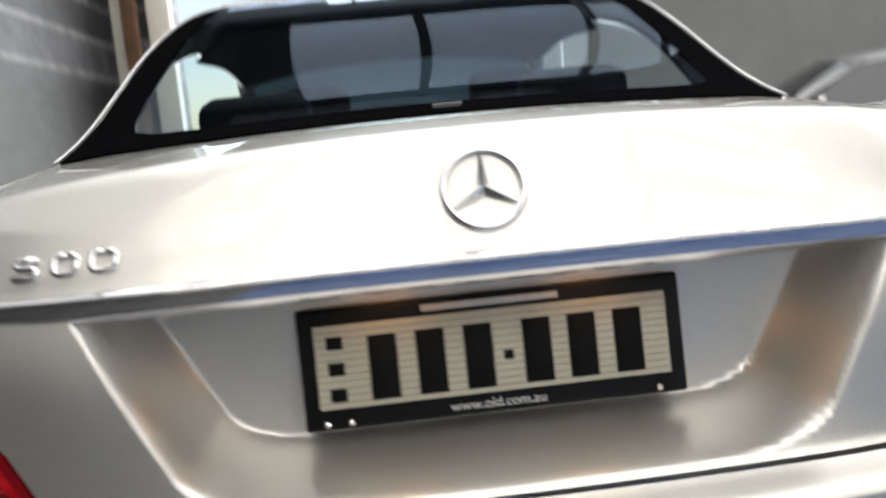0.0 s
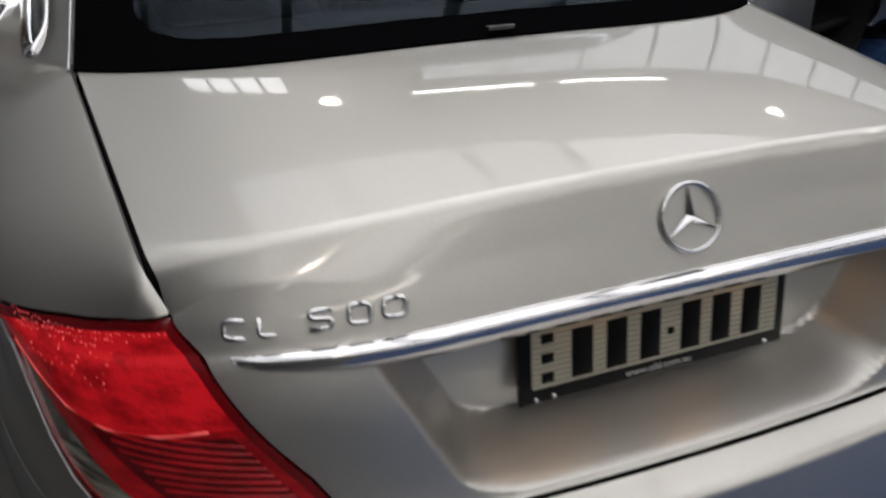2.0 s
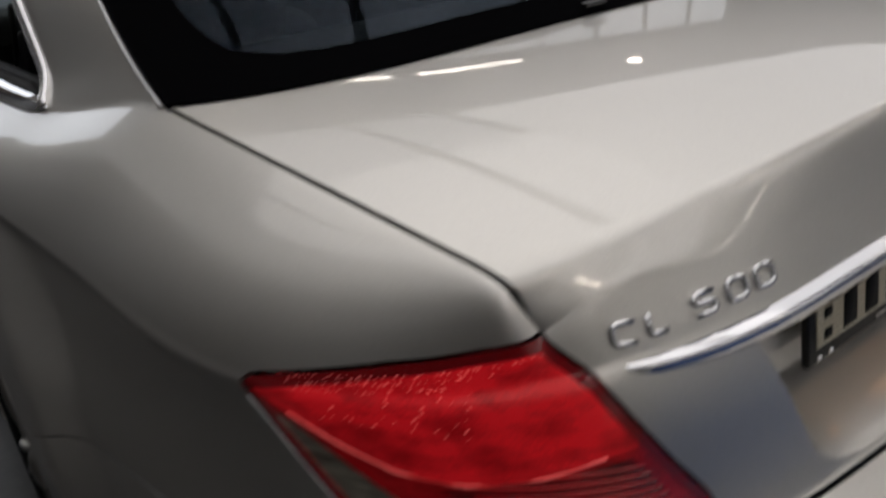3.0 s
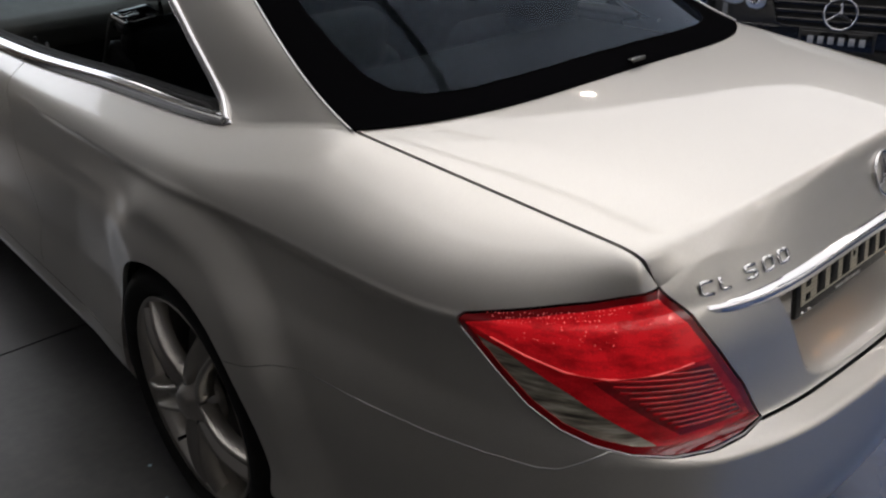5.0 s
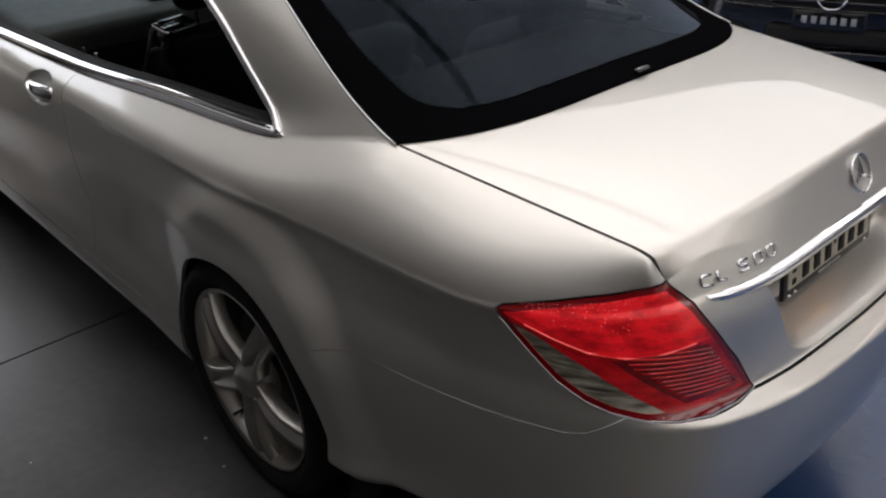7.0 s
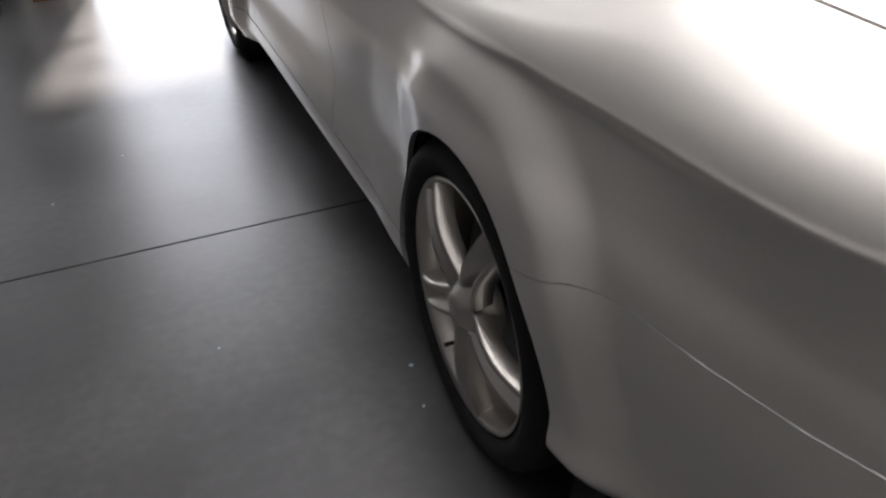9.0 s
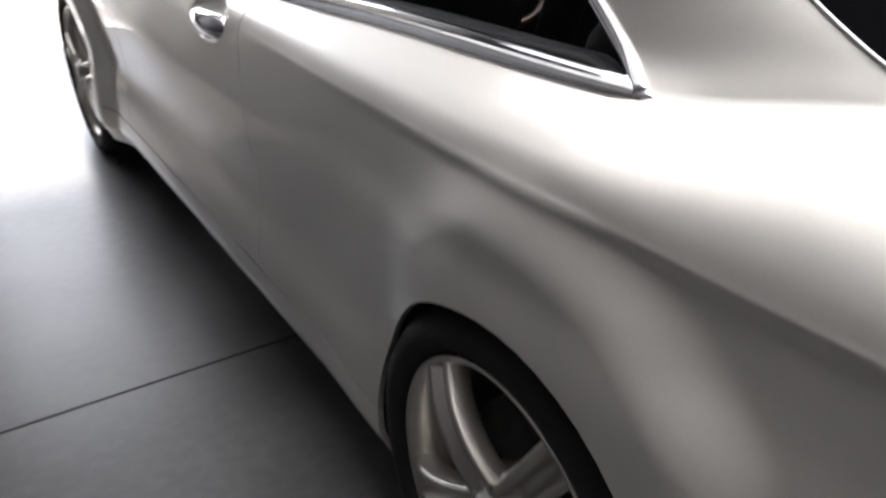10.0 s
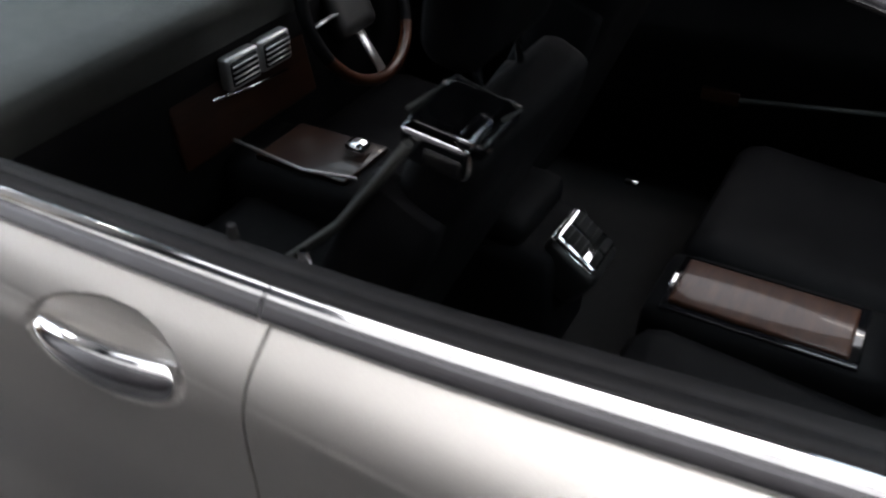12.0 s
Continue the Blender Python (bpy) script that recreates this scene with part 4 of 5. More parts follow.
    for x in xs:
        e = abs(x) / .531
        zt = .9335 - .008 * e ** 3
        h = .003 + .0265 * max(0, 1 - e ** 5) ** .5
        d = .003 + .0125 * max(0, 1 - e ** 4) ** .6
        y = TAIL(x, zt - h * .3)[0]
        rows.append([bar.verts.new((x, y + dy, zt - dz)) for dy, dz in ((.008, -.001), (-d * .7, -.0006), (-d, .003), (-d * .92, h * .3), (-d * .74, h * .66), (-d * .42, h * .96), (.012, h))])
    for a, b in zip(rows, rows[1:]):
        for j in range(6):
            bar.faces.new((a[j], a[j + 1], b[j + 1], b[j])).smooth = True
    bmesh.ops.recalc_face_normals(bar, faces=bar.faces[:])
    part("chrome_trim", bar, CHROME, lid, "chrome grip trim over the plate")
    C = [(1, 1), (0, 1), (0, 0), (1, 0)]
    L = [(0, 1), (0, 0), (1, 0)]
    FIVE = [(1, 1), (0, 1), (0, .55), (1, .55), (1, 0), (0, 0)]
    O = [(.5, 1), (0, 1), (0, 0), (1, 0), (1, 1), (.5, 1)]
    for shape, x0, x1, dz in ((C, -.534, -.514, 0), (L, -.501, -.484, .003), (FIVE, -.452, -.430, .006), (O, -.413, -.391, .008), (O, -.377, -.354, .0095)):
        bm = bmesh.new()
        letter(bm, shape, x0, .9420 + dz * .8, x1 - x0, .0165)
        part("badge_letter", bm, CHROME, lid, "raised chrome badge letter")
    y, nrm = TAIL(0, .991)
    star = part("star_emblem", star_mesh(.0395), CHROME, lid, "chrome ring and star emblem")
    star.matrix_local = Matrix.Translation((0, y - .004, .991)) @ Matrix.Rotation(math.atan2(nrm[2], -nrm[1]) * -1, 4, "X")

    tilt = Matrix.Translation((0, -1.074, .819)) @ Matrix.Rotation(radians(-7), 4, "X") @ Matrix.Diagonal((.985, 1, .95, 1))
    holder = box(.406, .010, .132, (0, 0, 0), .004)
    frame_ob = part("plate_frame", holder, FRAME_BLACK, lid, "black dealer plate frame")
    frame_ob.matrix_local = tilt
    sheet = part("number_plate", box(.372, .004, .090, (0, -.0055, .002), .0015), PLATE, frame_ob, "cream number plate with dark bars")
    for k in range(11):
        part("plate_line", box(.368, .0006, .0011, (0, -.0079, -.036 + k * .0076)), PLATE_LINE, frame_ob)
    for w, hh, x, z in [(.030, .070, x, -.002) for x in (-.116, -.066, -.016, .046, .094, .143)] + [(.010, .010, .015, -.004)] + [(.017, .014, -.165, z) for z in (.028, .0, -.028)]:
        part("plate_bar", box(w, .0016, hh, (x, -.0082, z), .0006, 1), INK, frame_ob)
    part("dealer_bar", box(.145, .0012, .007, (.0, -.0056, .0555), .0003, 1), PALE, frame_ob)
    text = bpy.data.curves.new("web_address", "FONT")
    text.body, text.size, text.align_x, text.align_y, text.extrude = "www.old.com.au", .0150, "CENTER", "CENTER", .0004
    tmp = new("tmp_text", text)
    bpy.context.view_layer.update()
    me = bpy.data.meshes.new_from_object(tmp.evaluated_get(bpy.context.evaluated_depsgraph_get()))
    bpy.data.objects.remove(tmp)
    me.materials.clear()
    web = part("web_address", me, PALE, frame_ob, "pale web address lettering")
    web.matrix_local = Matrix.Translation((.0, -.0060, -.0545)) @ Matrix.Rotation(math.pi / 2, 4, "X")
    for x in (-.18, -.155, .172):
        screw = bmesh.new()
        bmesh.ops.create_uvsphere(screw, u_segments=8, v_segments=6, radius=.004, matrix=Matrix.Translation((x, -.005, -.0585)))
        part("screw", screw, CHROME, frame_ob)
    for x in (-.11, .11):
        part("plate_lamp", box(.06, .018, .006, (x, -1.10, .903), .002), PLATE_GLOW, lid, "small plate lamp under the trim")

    # pull handles
    for sgn in (1, -1):
        door = made["doors"][0 if sgn > 0 else 1]
        ys = np.linspace(1.335, 1.105, 24)
        pts, ups, sc = [], [], []
        for i, yy in enumerate(ys):
            t = i / 23
            bow = math.sin(math.pi * t)
            pts.append(((-.842 - .020 * bow ** .6) * sgn, yy, .873 + .010 * t))
            sc.append(.75 + .60 * bow ** .5 + .30 * t)
            ups.append((0, 0, 1))
        part("door_handle", sweep(bmesh.new(), pts, [(-.010, -.020), (.0, -.025), (.009, -.016), (.013, 0), (.010, .012), (.0, .019), (-.010, .015)] if sgn > 0 else
                                  [(.010, -.020), (.0, -.025), (-.009, -.016), (-.013, 0), (-.010, .012), (.0, .019), (.010, .015)], ups, True, sc), CHROME, door, "chrome pull handle in a shell recess")
        mirror = part("door_mirror", cushion(.20, .10, .15, (-.98 * sgn, 2.12, 1.02), None, .05, 6), SILVER, door, "silver door mirror")
        part("mirror_arm", box(.14, .05, .04, (-.84 * sgn, 2.13, .985), .015), PLASTIC, mirror)

    # front end
    front_end(car, made, SILVER)

    # cabin
    part("cabin_floor", box(1.5, 2.4, .04, (0, 1.2, .27), .01), CARPET, car, "black carpet")
    part("parcel_shelf", box(1.18, .50, .03, (0, -.18, 1.0), .012), LEATHER, car, "black parcel shelf")
    part("rear_bulkhead", box(1.3, .05, .75, (0, .05, .62), .01, turn=Matrix.Rotation(radians(16), 3, "X")), LEATHER, car)
    part("headlining", panel("headlining", polys_of((roof_grid(30, 24) - np.array([0, 0, .035]))[::-1]), 0), CARPET, car)
    left = seat(car, -.295, .965, "front_seat", "black leather front seat with a chrome shoulder lever", 26, (.045, 1.165), 1.028)
    seat(car, .36, 1.02, "front_seat", "black leather driver's seat", 22, (.0, 1.17))
    turn = Matrix.Rotation(radians(8), 3, "X") @ Matrix.Rotation(radians(-6), 3, "Y")
    part("shoulder_pad", cushion(.112, .112, .03, (-.440, .972, 1.050), turn, .012, 6), GLOSS_BLACK, left, "glossy black shoulder pad")
    lever = part("seat_lever", box(.024, .094, .050, (-.497, .980, 1.031), .009, 3, turn), CHROME, left, "chrome shoulder lever")
    part("lever_inset", box(.012, .052, .026, (-.506, .966, 1.022), .005, turn=turn), PLASTIC, lever)
    part("lever_cap", box(.058, .020, .016, (-.486, .934, 1.062), .006, 3, turn), CHROME, lever)
    loop = [(-.482, 1.030, 1.068), (-.382, 1.015, 1.072), (-.403, .914, 1.058), (-.440, .920, 1.060)]
    # grey piping added as the highlight on the bolster's outer edge
    part("bolster_highlight", sweep(bmesh.new(), [(-.519, 1.005, 1.045), (-.520, 1.06, .969), (-.520, 1.125, .886), (-.520, 1.191, .824), (-.520, 1.27, .752)], ring_profile(.007, .007, 8)), GREY_LEATHER, left, "edge highlight of the side bolster, put in as grey piping")
    part("pad_piping", sweep(bmesh.new(), loop, ring_profile(.0028, .0028, 6)), GREY_LEATHER, left)
    for x in (-.36, .36):
        rear_seat = part("rear_seat", cushion(.50, .50, .18, (x, .56, .46), Matrix.Rotation(radians(5), 3, "X"), .06, 8, .025), LEATHER, car, "black leather rear seat")
        part("backrest", cushion(.50, .14, .62, (x, .22, .76), Matrix.Rotation(radians(20), 3, "X"), .06, 10), LEATHER, rear_seat)
        part("headrest", cushion(.25, .10, .15, (x, .03, 1.10), Matrix.Rotation(radians(14), 3, "X"), .04, 6), LEATHER, rear_seat, "black leather headrest")
    part("belt_buckle", box(.02, .03, .012, (.265, .957, .57), .004), CHROME, car, "small chrome belt buckle")
    # rear centre console with its wooden lid
    con = part("rear_console", cushion(.21, .42, .24, (-.01, .60, .45), None, .03, 6), LEATHER, car, "black leather rear console")
    part("console_lid", box(.135, .30, .014, (-.015, .615, .572), .005), WOOD_PALE, con, "polished dark wood console lid")
    part("lid_edge", box(.165, .33, .012, (-.015, .612, .566), .005), GLOSS_BLACK, con)
    part("lid_catch", box(.05, .010, .010, (-.02, .772, .577), .003), CHROME, con, "chrome lid catch")
    # front centre console, rear air vents
    front_con = part("centre_console", cushion(.24, .80, .30, (0, 1.38, .45), None, .04, 8), LEATHER, car, "black leather centre console")
    vent_turn = Matrix.Rotation(radians(-54), 3, "X")
    vent_at = Vector((-.008, .955, .588))
    part("vent_housing", cushion(.135, .10, .12, vent_at + vent_turn @ Vector((0, .048, -.01)), vent_turn, .02, 6), PLASTIC, front_con)
    vent = part("rear_vent", box(.112, .02, .105, vent_at, .010, 3, vent_turn), CHROME, front_con, "chrome-framed rear air vent")
    for x in (-.0255, .0255):
        for z, high in ((.013, .060), (-.037, .016)):
            well = part("vent_well", box(.044, .012, high, vent_at + vent_turn @ Vector((x, -.0075, z)), .004, 2, vent_turn), GAP, vent)
            for k in range(3 if high > .03 else 0):
                part("vent_slat", box(.042, .006, .003, vent_at + vent_turn @ Vector((x, -.0125, z - .017 + .017 * k)), .001, 1, vent_turn), PLASTIC, well)
    part("armrest", cushion(.22, .32, .07, (0, 1.20, .625), None, .03, 6), LEATHER, front_con, "black leather armrest")
    part("console_wood", box(.165, .24, .012, (0, 1.575, .606), .005), WOOD, front_con, "polished wood console trim")
    part("selector", cushion(.05, .05, .035, (.03, 1.50, .625), None, .015, 4), CHROME, front_con, "chrome selector knob")
    part("console_edge", sweep(bmesh.new(), [(-.06, 1.44, .612), (-.088, 1.56, .614), (-.092, 1.74, .64)], ring_profile(.004, .004, 6)), SATIN, front_con)
    dash = part("dashboard", cushion(1.46, .58, .15, (0, 2.06, .893), Matrix.Rotation(radians(6), 3, "X"), .055, 12), GREY_LEATHER, car, "grey leather-topped dashboard")
    part("dash_lower", cushion(1.42, .42, .46, (0, 1.985, .64), None, .06, 8), LEATHER, dash)
    part("display_hood", cushion(.26, .14, .075, (.0, 1.93, .945), None, .03, 6), PLASTIC, dash, "dark display hood")
    part("dash_wood", box(.44, .016, .16, (.0, 1.772, .70), .006, 2, Matrix.Rotation(radians(-10), 3, "X")), WOOD, dash, "dark polished wood dash trim")
    for x in (-.022, .085):
        v = part("dash_vent", box(.10, .03, .072, (x, 1.756, .778), .008), SATIN, dash, "silver dash air vent")
        part("vent_well", box(.082, .02, .055, (x, 1.745, .778), .006), GAP, v)
        for k in range(4):
            part("vent_slat", box(.08, .006, .004, (x, 1.736, .760 + .012 * k), .001, 1), SATIN, v)
    part("dash_strip", sweep(bmesh.new(), [(-.12, 1.752, .742), (0, 1.744, .728), (.12, 1.752, .716)], ring_profile(.004, .004, 6)), CHROME, dash, "thin chrome dash strip")
    # steering wheel on the right
    sw = bmesh.new()
    R, n1, n2 = .185, 56, 10
    rows = [[sw.verts.new(((R + .015 * math.cos(b)) * math.sin(a), .017 * math.sin(b), (R + .015 * math.cos(b)) * math.cos(a))) for b in (2 * math.pi * j / n2 for j in range(n2))] for a in (2 * math.pi * i / n1 for i in range(n1))]
    for i in range(n1):
        wooden = abs(((i / n1) - .5)) < .17
        for j in range(n2):
            f = sw.faces.new((rows[i][j], rows[(i + 1) % n1][j], rows[(i + 1) % n1][(j + 1) % n2], rows[i][(j + 1) % n2]))
            f.smooth, f.material_index = True, 1 if wooden else 0
    bmesh.ops.recalc_face_normals(sw, faces=sw.faces[:])
    me = bpy.data.meshes.new("steering_wheel")
    sw.to_mesh(me)
    sw.free()
    me.materials.append(LEATHER)
    me.materials.append(WOOD_PALE)
    steer = part("steering_wheel", me, None, car, "leather steering wheel with wood lower rim")
    steer.matrix_local = Matrix.Translation((.37, 1.724, .79)) @ Matrix.Rotation(radians(-24), 4, "X")
    part("airbag_pad", cushion(.15, .05, .13, (0, .03, .0), None, .024, 6), PLASTIC, steer)
    for a in (90, -90, 180):
        r = radians(a)
        part("wheel_spoke", sweep(bmesh.new(), [(.06 * math.sin(r), .025, .06 * math.cos(r)), (.178 * math.sin(r), .004, .178 * math.cos(r))], ring_profile(.017, .006, 8)), SATIN, steer, "silver wheel spoke")
    part("column", sweep(bmesh.new(), [(.37, 1.74, .78), (.37, 1.98, .70)], ring_profile(.05, .05, 12)), PLASTIC, car)
    part("armrest_edge", sweep(bmesh.new(), [(.655, .84, .615), (.655, .68, .635), (.65, .5, .66)], ring_profile(.008, .006, 8)), GREY_LEATHER, car, "grey edge of the far armrest")
    part("wood_strip", box(.012, .09, .035, (.655, .885, .615), .004), WOOD, car, "polished wood side trim")
    for yy, finish, words in ((1.02, CHROME, "small chrome door lock pin"), (1.12, PLASTIC, "small black window guide")):
        bm = bmesh.new()
        bmesh.ops.create_cone(bm, cap_ends=True, segments=12, radius1=.007, radius2=.005, depth=.016, matrix=Matrix.Translation((-.712, yy, .999)))
        part("lock_pin", bm, finish, made["doors"][0], words)
    return car


def nose_finder():
    """The nose's place and outward normal at (x, z), by searching a grid of the skin."""
    sg, vg = np.meshgrid(np.linspace(10.6, 13, 200), np.linspace(.2, 10, 200), indexing="ij")
    g = skin(sg, vg)
    nn = np.cross(np.gradient(g, axis=1), np.gradient(g, axis=0))
    nn /= np.linalg.norm(nn, axis=-1, keepdims=True)
    nn *= np.where(nn[..., 1:2] < 0, -1, 1)

    def at(x, z, lift=0.0):
        d = (g[..., 0] + abs(x)) ** 2 + (g[..., 2] - z) ** 2
        i = np.unravel_index(np.argmin(d), d.shape)
        p = g[i] + nn[i] * lift
        return (p[0] if x <= 0 else -p[0], p[1], p[2])
    return at


NOSE = nose_finder()


def nose_oval(x, z, a, b, tilt, lift, bulge):
    """A dished oval lying on the nose, and its outline."""
    bm = bmesh.new()
    rings, n = [], 24
    for r in (.02, .4, .7, .9, 1.0):
        ring = []
        for k in range(n):
            w = 2 * math.pi * k / n
            u, v = a * r * math.cos(w), b * r * math.sin(w)
            ring.append(NOSE(x + u * math.cos(tilt) - v * math.sin(tilt), z + u * math.sin(tilt) + v * math.cos(tilt), lift + bulge * (1 - r * r)))
        rings.append(ring)
    vs = [[bm.verts.new(p) for p in ring] for ring in rings]
    bm.faces.new(vs[0])
    for p, q in zip(vs, vs[1:]):
        for k in range(n):
            bm.faces.new((p[k], q[k], q[(k + 1) % n], p[(k + 1) % n])).smooth = True
    bmesh.ops.recalc_face_normals(bm, faces=bm.faces[:])
    return bm, rings[-1] + rings[-1][:2]


def front_end(car, made, paint_mat, sheet=None, ink=None):
    """Grille with bars and emblem, twin oval headlamps, intakes with fog lamps, lip and a plate with bars, for the front of these coupes."""
    bm = bmesh.new()
    front = [bm.verts.new((x, 3.90, z)) for x, z in ((-.375, .655), (-.30, .665), (.30, .665), (.375, .655), (.335, .50), (.28, .485), (-.28, .485), (-.335, .50))]
    bm.faces.new(front)
    back = bmesh.ops.extrude_face_region(bm, geom=bm.faces[:])
    bmesh.ops.translate(bm, verts=[v for v in back["geom"] if isinstance(v, bmesh.types.BMVert)], vec=(0, -.08, 0))
    bmesh.ops.recalc_face_normals(bm, faces=bm.faces[:])
    grille = part("grille", bm, GAP, car, "dark grille with three broad bars")
    bright = CHROME if ink is None else GLOSS_BLACK
    for k, z in enumerate((.527, .573, .619)):
        part("grille_bar", box(.66 + .025 * k, .02, .020, (0, 3.905, z), .006, 2), bright, grille, "broad grille bar")
    edge = [(x, 3.903, z) for x, z in ((-.375, .655), (-.30, .667), (0, .672), (.30, .667), (.375, .655), (.335, .50), (.28, .485), (-.28, .485), (-.335, .50), (-.375, .655))]
    part("grille_surround", sweep(bmesh.new(), edge, ring_profile(.006, .006, 6)), bright, grille)
    em = part("star_emblem", star_mesh(.085, .008), CHROME, grille, "large chrome ring and star emblem")
    em.matrix_local = Matrix.Translation((0, 3.925, .575)) @ Matrix.Rotation(math.pi, 4, "Z")
    for sgn in (1, -1):
        for x, z, a, b in ((.475, .612, .068, .062), (.625, .645, .105, .078)):
            bm, rim = nose_oval(x * sgn, z, a, b, radians(14) * sgn, .004, .020)
            lamp = part("headlamp", bm, LAMP_GLASS, car, "clear oval headlamp")
            part("lamp_ring", sweep(bmesh.new(), rim, ring_profile(.004, .004, 6)), PLASTIC, lamp)
            bulb, rim = nose_oval(x * sgn, z - .004, a * .42, a * .42, 0, .018, .010)
            part("projector", bulb, GLOSS_BLACK, lamp, "dark projector lens")
            part("projector_ring", sweep(bmesh.new(), rim, ring_profile(.004, .004, 6)), CHROME, lamp)
        bm, rim = nose_oval(.60 * sgn, .315, .165, .055, radians(4) * sgn, .005, -.004)
        side_intake = part("side_intake", bm, GAP, car, "black side intake")
        bm, rim = nose_oval(.62 * sgn, .315, .045, .038, 0, .008, .016)
        fog = part("fog_lamp", bm, LAMP_GLASS, side_intake, "round fog lamp")
        part("fog_ring", sweep(bmesh.new(), rim, ring_profile(.004, .004, 6)), CHROME, fog)
    for name, z, lift, r, finish in (("bumper_crease", .468, .001, .007, paint_mat), ("front_lip", .245, .022, .016, paint_mat)):
        part(name, sweep(bmesh.new(), [NOSE(x, z, lift) for x in np.linspace(-.74, .74, 25)], ring_profile(r, r * .7, 8)), finish, car)
    part("front_intake", box(.70, .04, .105, (0, 3.885, .325), .03, 3), GAP, car, "black lower front intake")
    fp = part("front_plate", box(.372, .01, .095, (0, 3.912, .425), .003), sheet or PLATE_DIM, car, "plain front number plate with bars")
    part("plate_holder", box(.40, .01, .115, (0, 3.906, .425), .003), PLASTIC, fp)
    for k in range(6):
        part("plate_bar", box(.030, .003, .042, (-.135 + .054 * k, 3.918, .425), .0005, 1), ink or INK, fp)


hero()


# ---- the other parked cars ----
def parked_car(name, label, paint_mat, m, sheet=None, ink=None, steer=0.0):
    car = thing(name, label, "car", m, "parked cars")
    made = body_surfaces(car, paint_mat, False)
    g = coons(glass_base, glass_top, GLASS_EDGE, lambda t: flip(GLASS_EDGE(t)), 14, 10)
    part("rear_window", panel("rear_window", polys_of(g), .004), GLASS_DARK, car)
    ln = lambda p, r: (lambda t: np.array([p]) * (1 - np.asarray(t)[:, None]) + np.array([r]) * np.asarray(t)[:, None])
    ws = coons(screen_top, cowl, ln((-.60, 1.62, 1.350), (-.70, 2.36, .985)), ln((.60, 1.62, 1.350), (.70, 2.36, .985)), 16, 10)
    part("windscreen", panel("windscreen", polys_of(ws), .004), GLASS_DARK, car, "dark windscreen")
    for sgn in (1, -1):
        side = coons(sub(TOP, WIN_S, 9.3), lambda t: np.concatenate([WIN_EDGE(np.clip(np.asarray(t) * 3, 0, 1))[:0], RAIL(np.asarray(t, float))]), WIN_EDGE, ln(tuple(TOP(9.3)), (-.60, 1.62, 1.350)), 24, 8)
        ps = polys_of(side)
        part("side_window", panel("side_window", ps if sgn > 0 else mirrored(ps), .004), GLASS_DARK, car)
        pts = [(-.60 * sgn, 1.62, 1.350), (-.63 * sgn, 1.98, 1.18), (-.70 * sgn, 2.36, .985), (-.735 * sgn, 2.5, .93)]
        part("front_pillar", sweep(bmesh.new(), pts, ring_profile(.035, .03, 10)), paint_mat, car)
        part("door_mirror", cushion(.20, .10, .15, (-.96 * sgn, 2.12, 1.02), None, .05, 6), paint_mat, made["doors"][0 if sgn > 0 else 1])
        part("tail_lamp", panel("tail_lamp", made["lamps"][0 if sgn > 0 else 1], .02), LENS_DEEP, car)
        pts = [tuple(TOP(s) * (sgn, 1, 1)) for s in np.linspace(WIN_S, 9.35, 30)]
        part("belt_trim", sweep(bmesh.new(), pts, ring_profile(.01, .014, 6)), CHROME, car)
    for o in [o for o in car.children if o.name.startswith("tyre") and o.matrix_local.translation.y > 2]:
        o.matrix_local = o.matrix_local @ Matrix.Rotation(radians(steer), 4, "Z")
    front_end(car, made, paint_mat, sheet, ink)
    return car


parked_car("grey_coupe", "grey metallic coupe with chrome star grille on blue floor", GREY_PAINT, Matrix.Translation((6.13, 3.885, 0)) @ Matrix.Rotation(radians(108), 4, "Z"), steer=-25)
parked_car("black_coupe", "glossy black coupe with clear headlamps on blue floor", BLACK_PAINT, Matrix.Translation((7.0, 1.655, 0)) @ Matrix.Rotation(radians(108), 4, "Z"), GLOSS_BLACK, PLATE_DIM)
parked_car("pale_silver_coupe", "pale silver coupe parked beyond the grey coupe", WHITE_PAINT, Matrix.Translation((5.93, 5.95, 0)) @ Matrix.Rotation(radians(84), 4, "Z"))


# ---- the showroom ----
def slab(name, x0, x1, y0, y1, z0, z1, material, kind="structure", label="", category=""):
    bm = box(x1 - x0, y1 - y0, z1 - z0, ((x0 + x1) / 2, (y0 + y1) / 2, (z0 + z1) / 2))
    me = bpy.data.meshes.new(name)
    bm.to_mesh(me)
    bm.free()
    me.materials.append(material)
    return tagged(new(name, me), label or name.replace("_", " "), category or name.split("_")[0], kind=kind)


XW, XE, YS, YN = -2.05, 13.0, -7.6, DOOR_Y
BAY_Y = 7.6                                           # the wall behind the parked cars stands further back
slab("ground", -80, 80, -80, 80, -.5, -.02, OUTSIDE, label="pale concrete ground outside the showroom", category="ground")
JOINT_Y, JOINT = 1.142, .005
FLOOR_SPLIT = -.45
ys = [YS, JOINT_Y - 5, JOINT_Y, YN]
for k, (y0, y1) in enumerate(zip(ys, ys[1:])):
    slab("floor", XW, FLOOR_SPLIT, y0 + (JOINT if k else 0), y1 - JOINT, -.12, 0, CONCRETE, label="sealed grey concrete floor slab with saw-cut joints", category="floor")
slab("floor_blue", FLOOR_SPLIT, XE, YS, YN, -.12, .0015, BLUE_FLOOR, label="glossy blue painted showroom floor", category="floor")
slab("floor_blue", DOOR_X[1], XE, YN, BAY_Y, -.12, .0015, BLUE_FLOOR, label="glossy blue painted showroom floor", category="floor")
slab("floor_bed", XW, XE, YS, YN, -.019, -.013, GAP, label="dark bed under the floor joints", category="floor")
specks = bmesh.new()
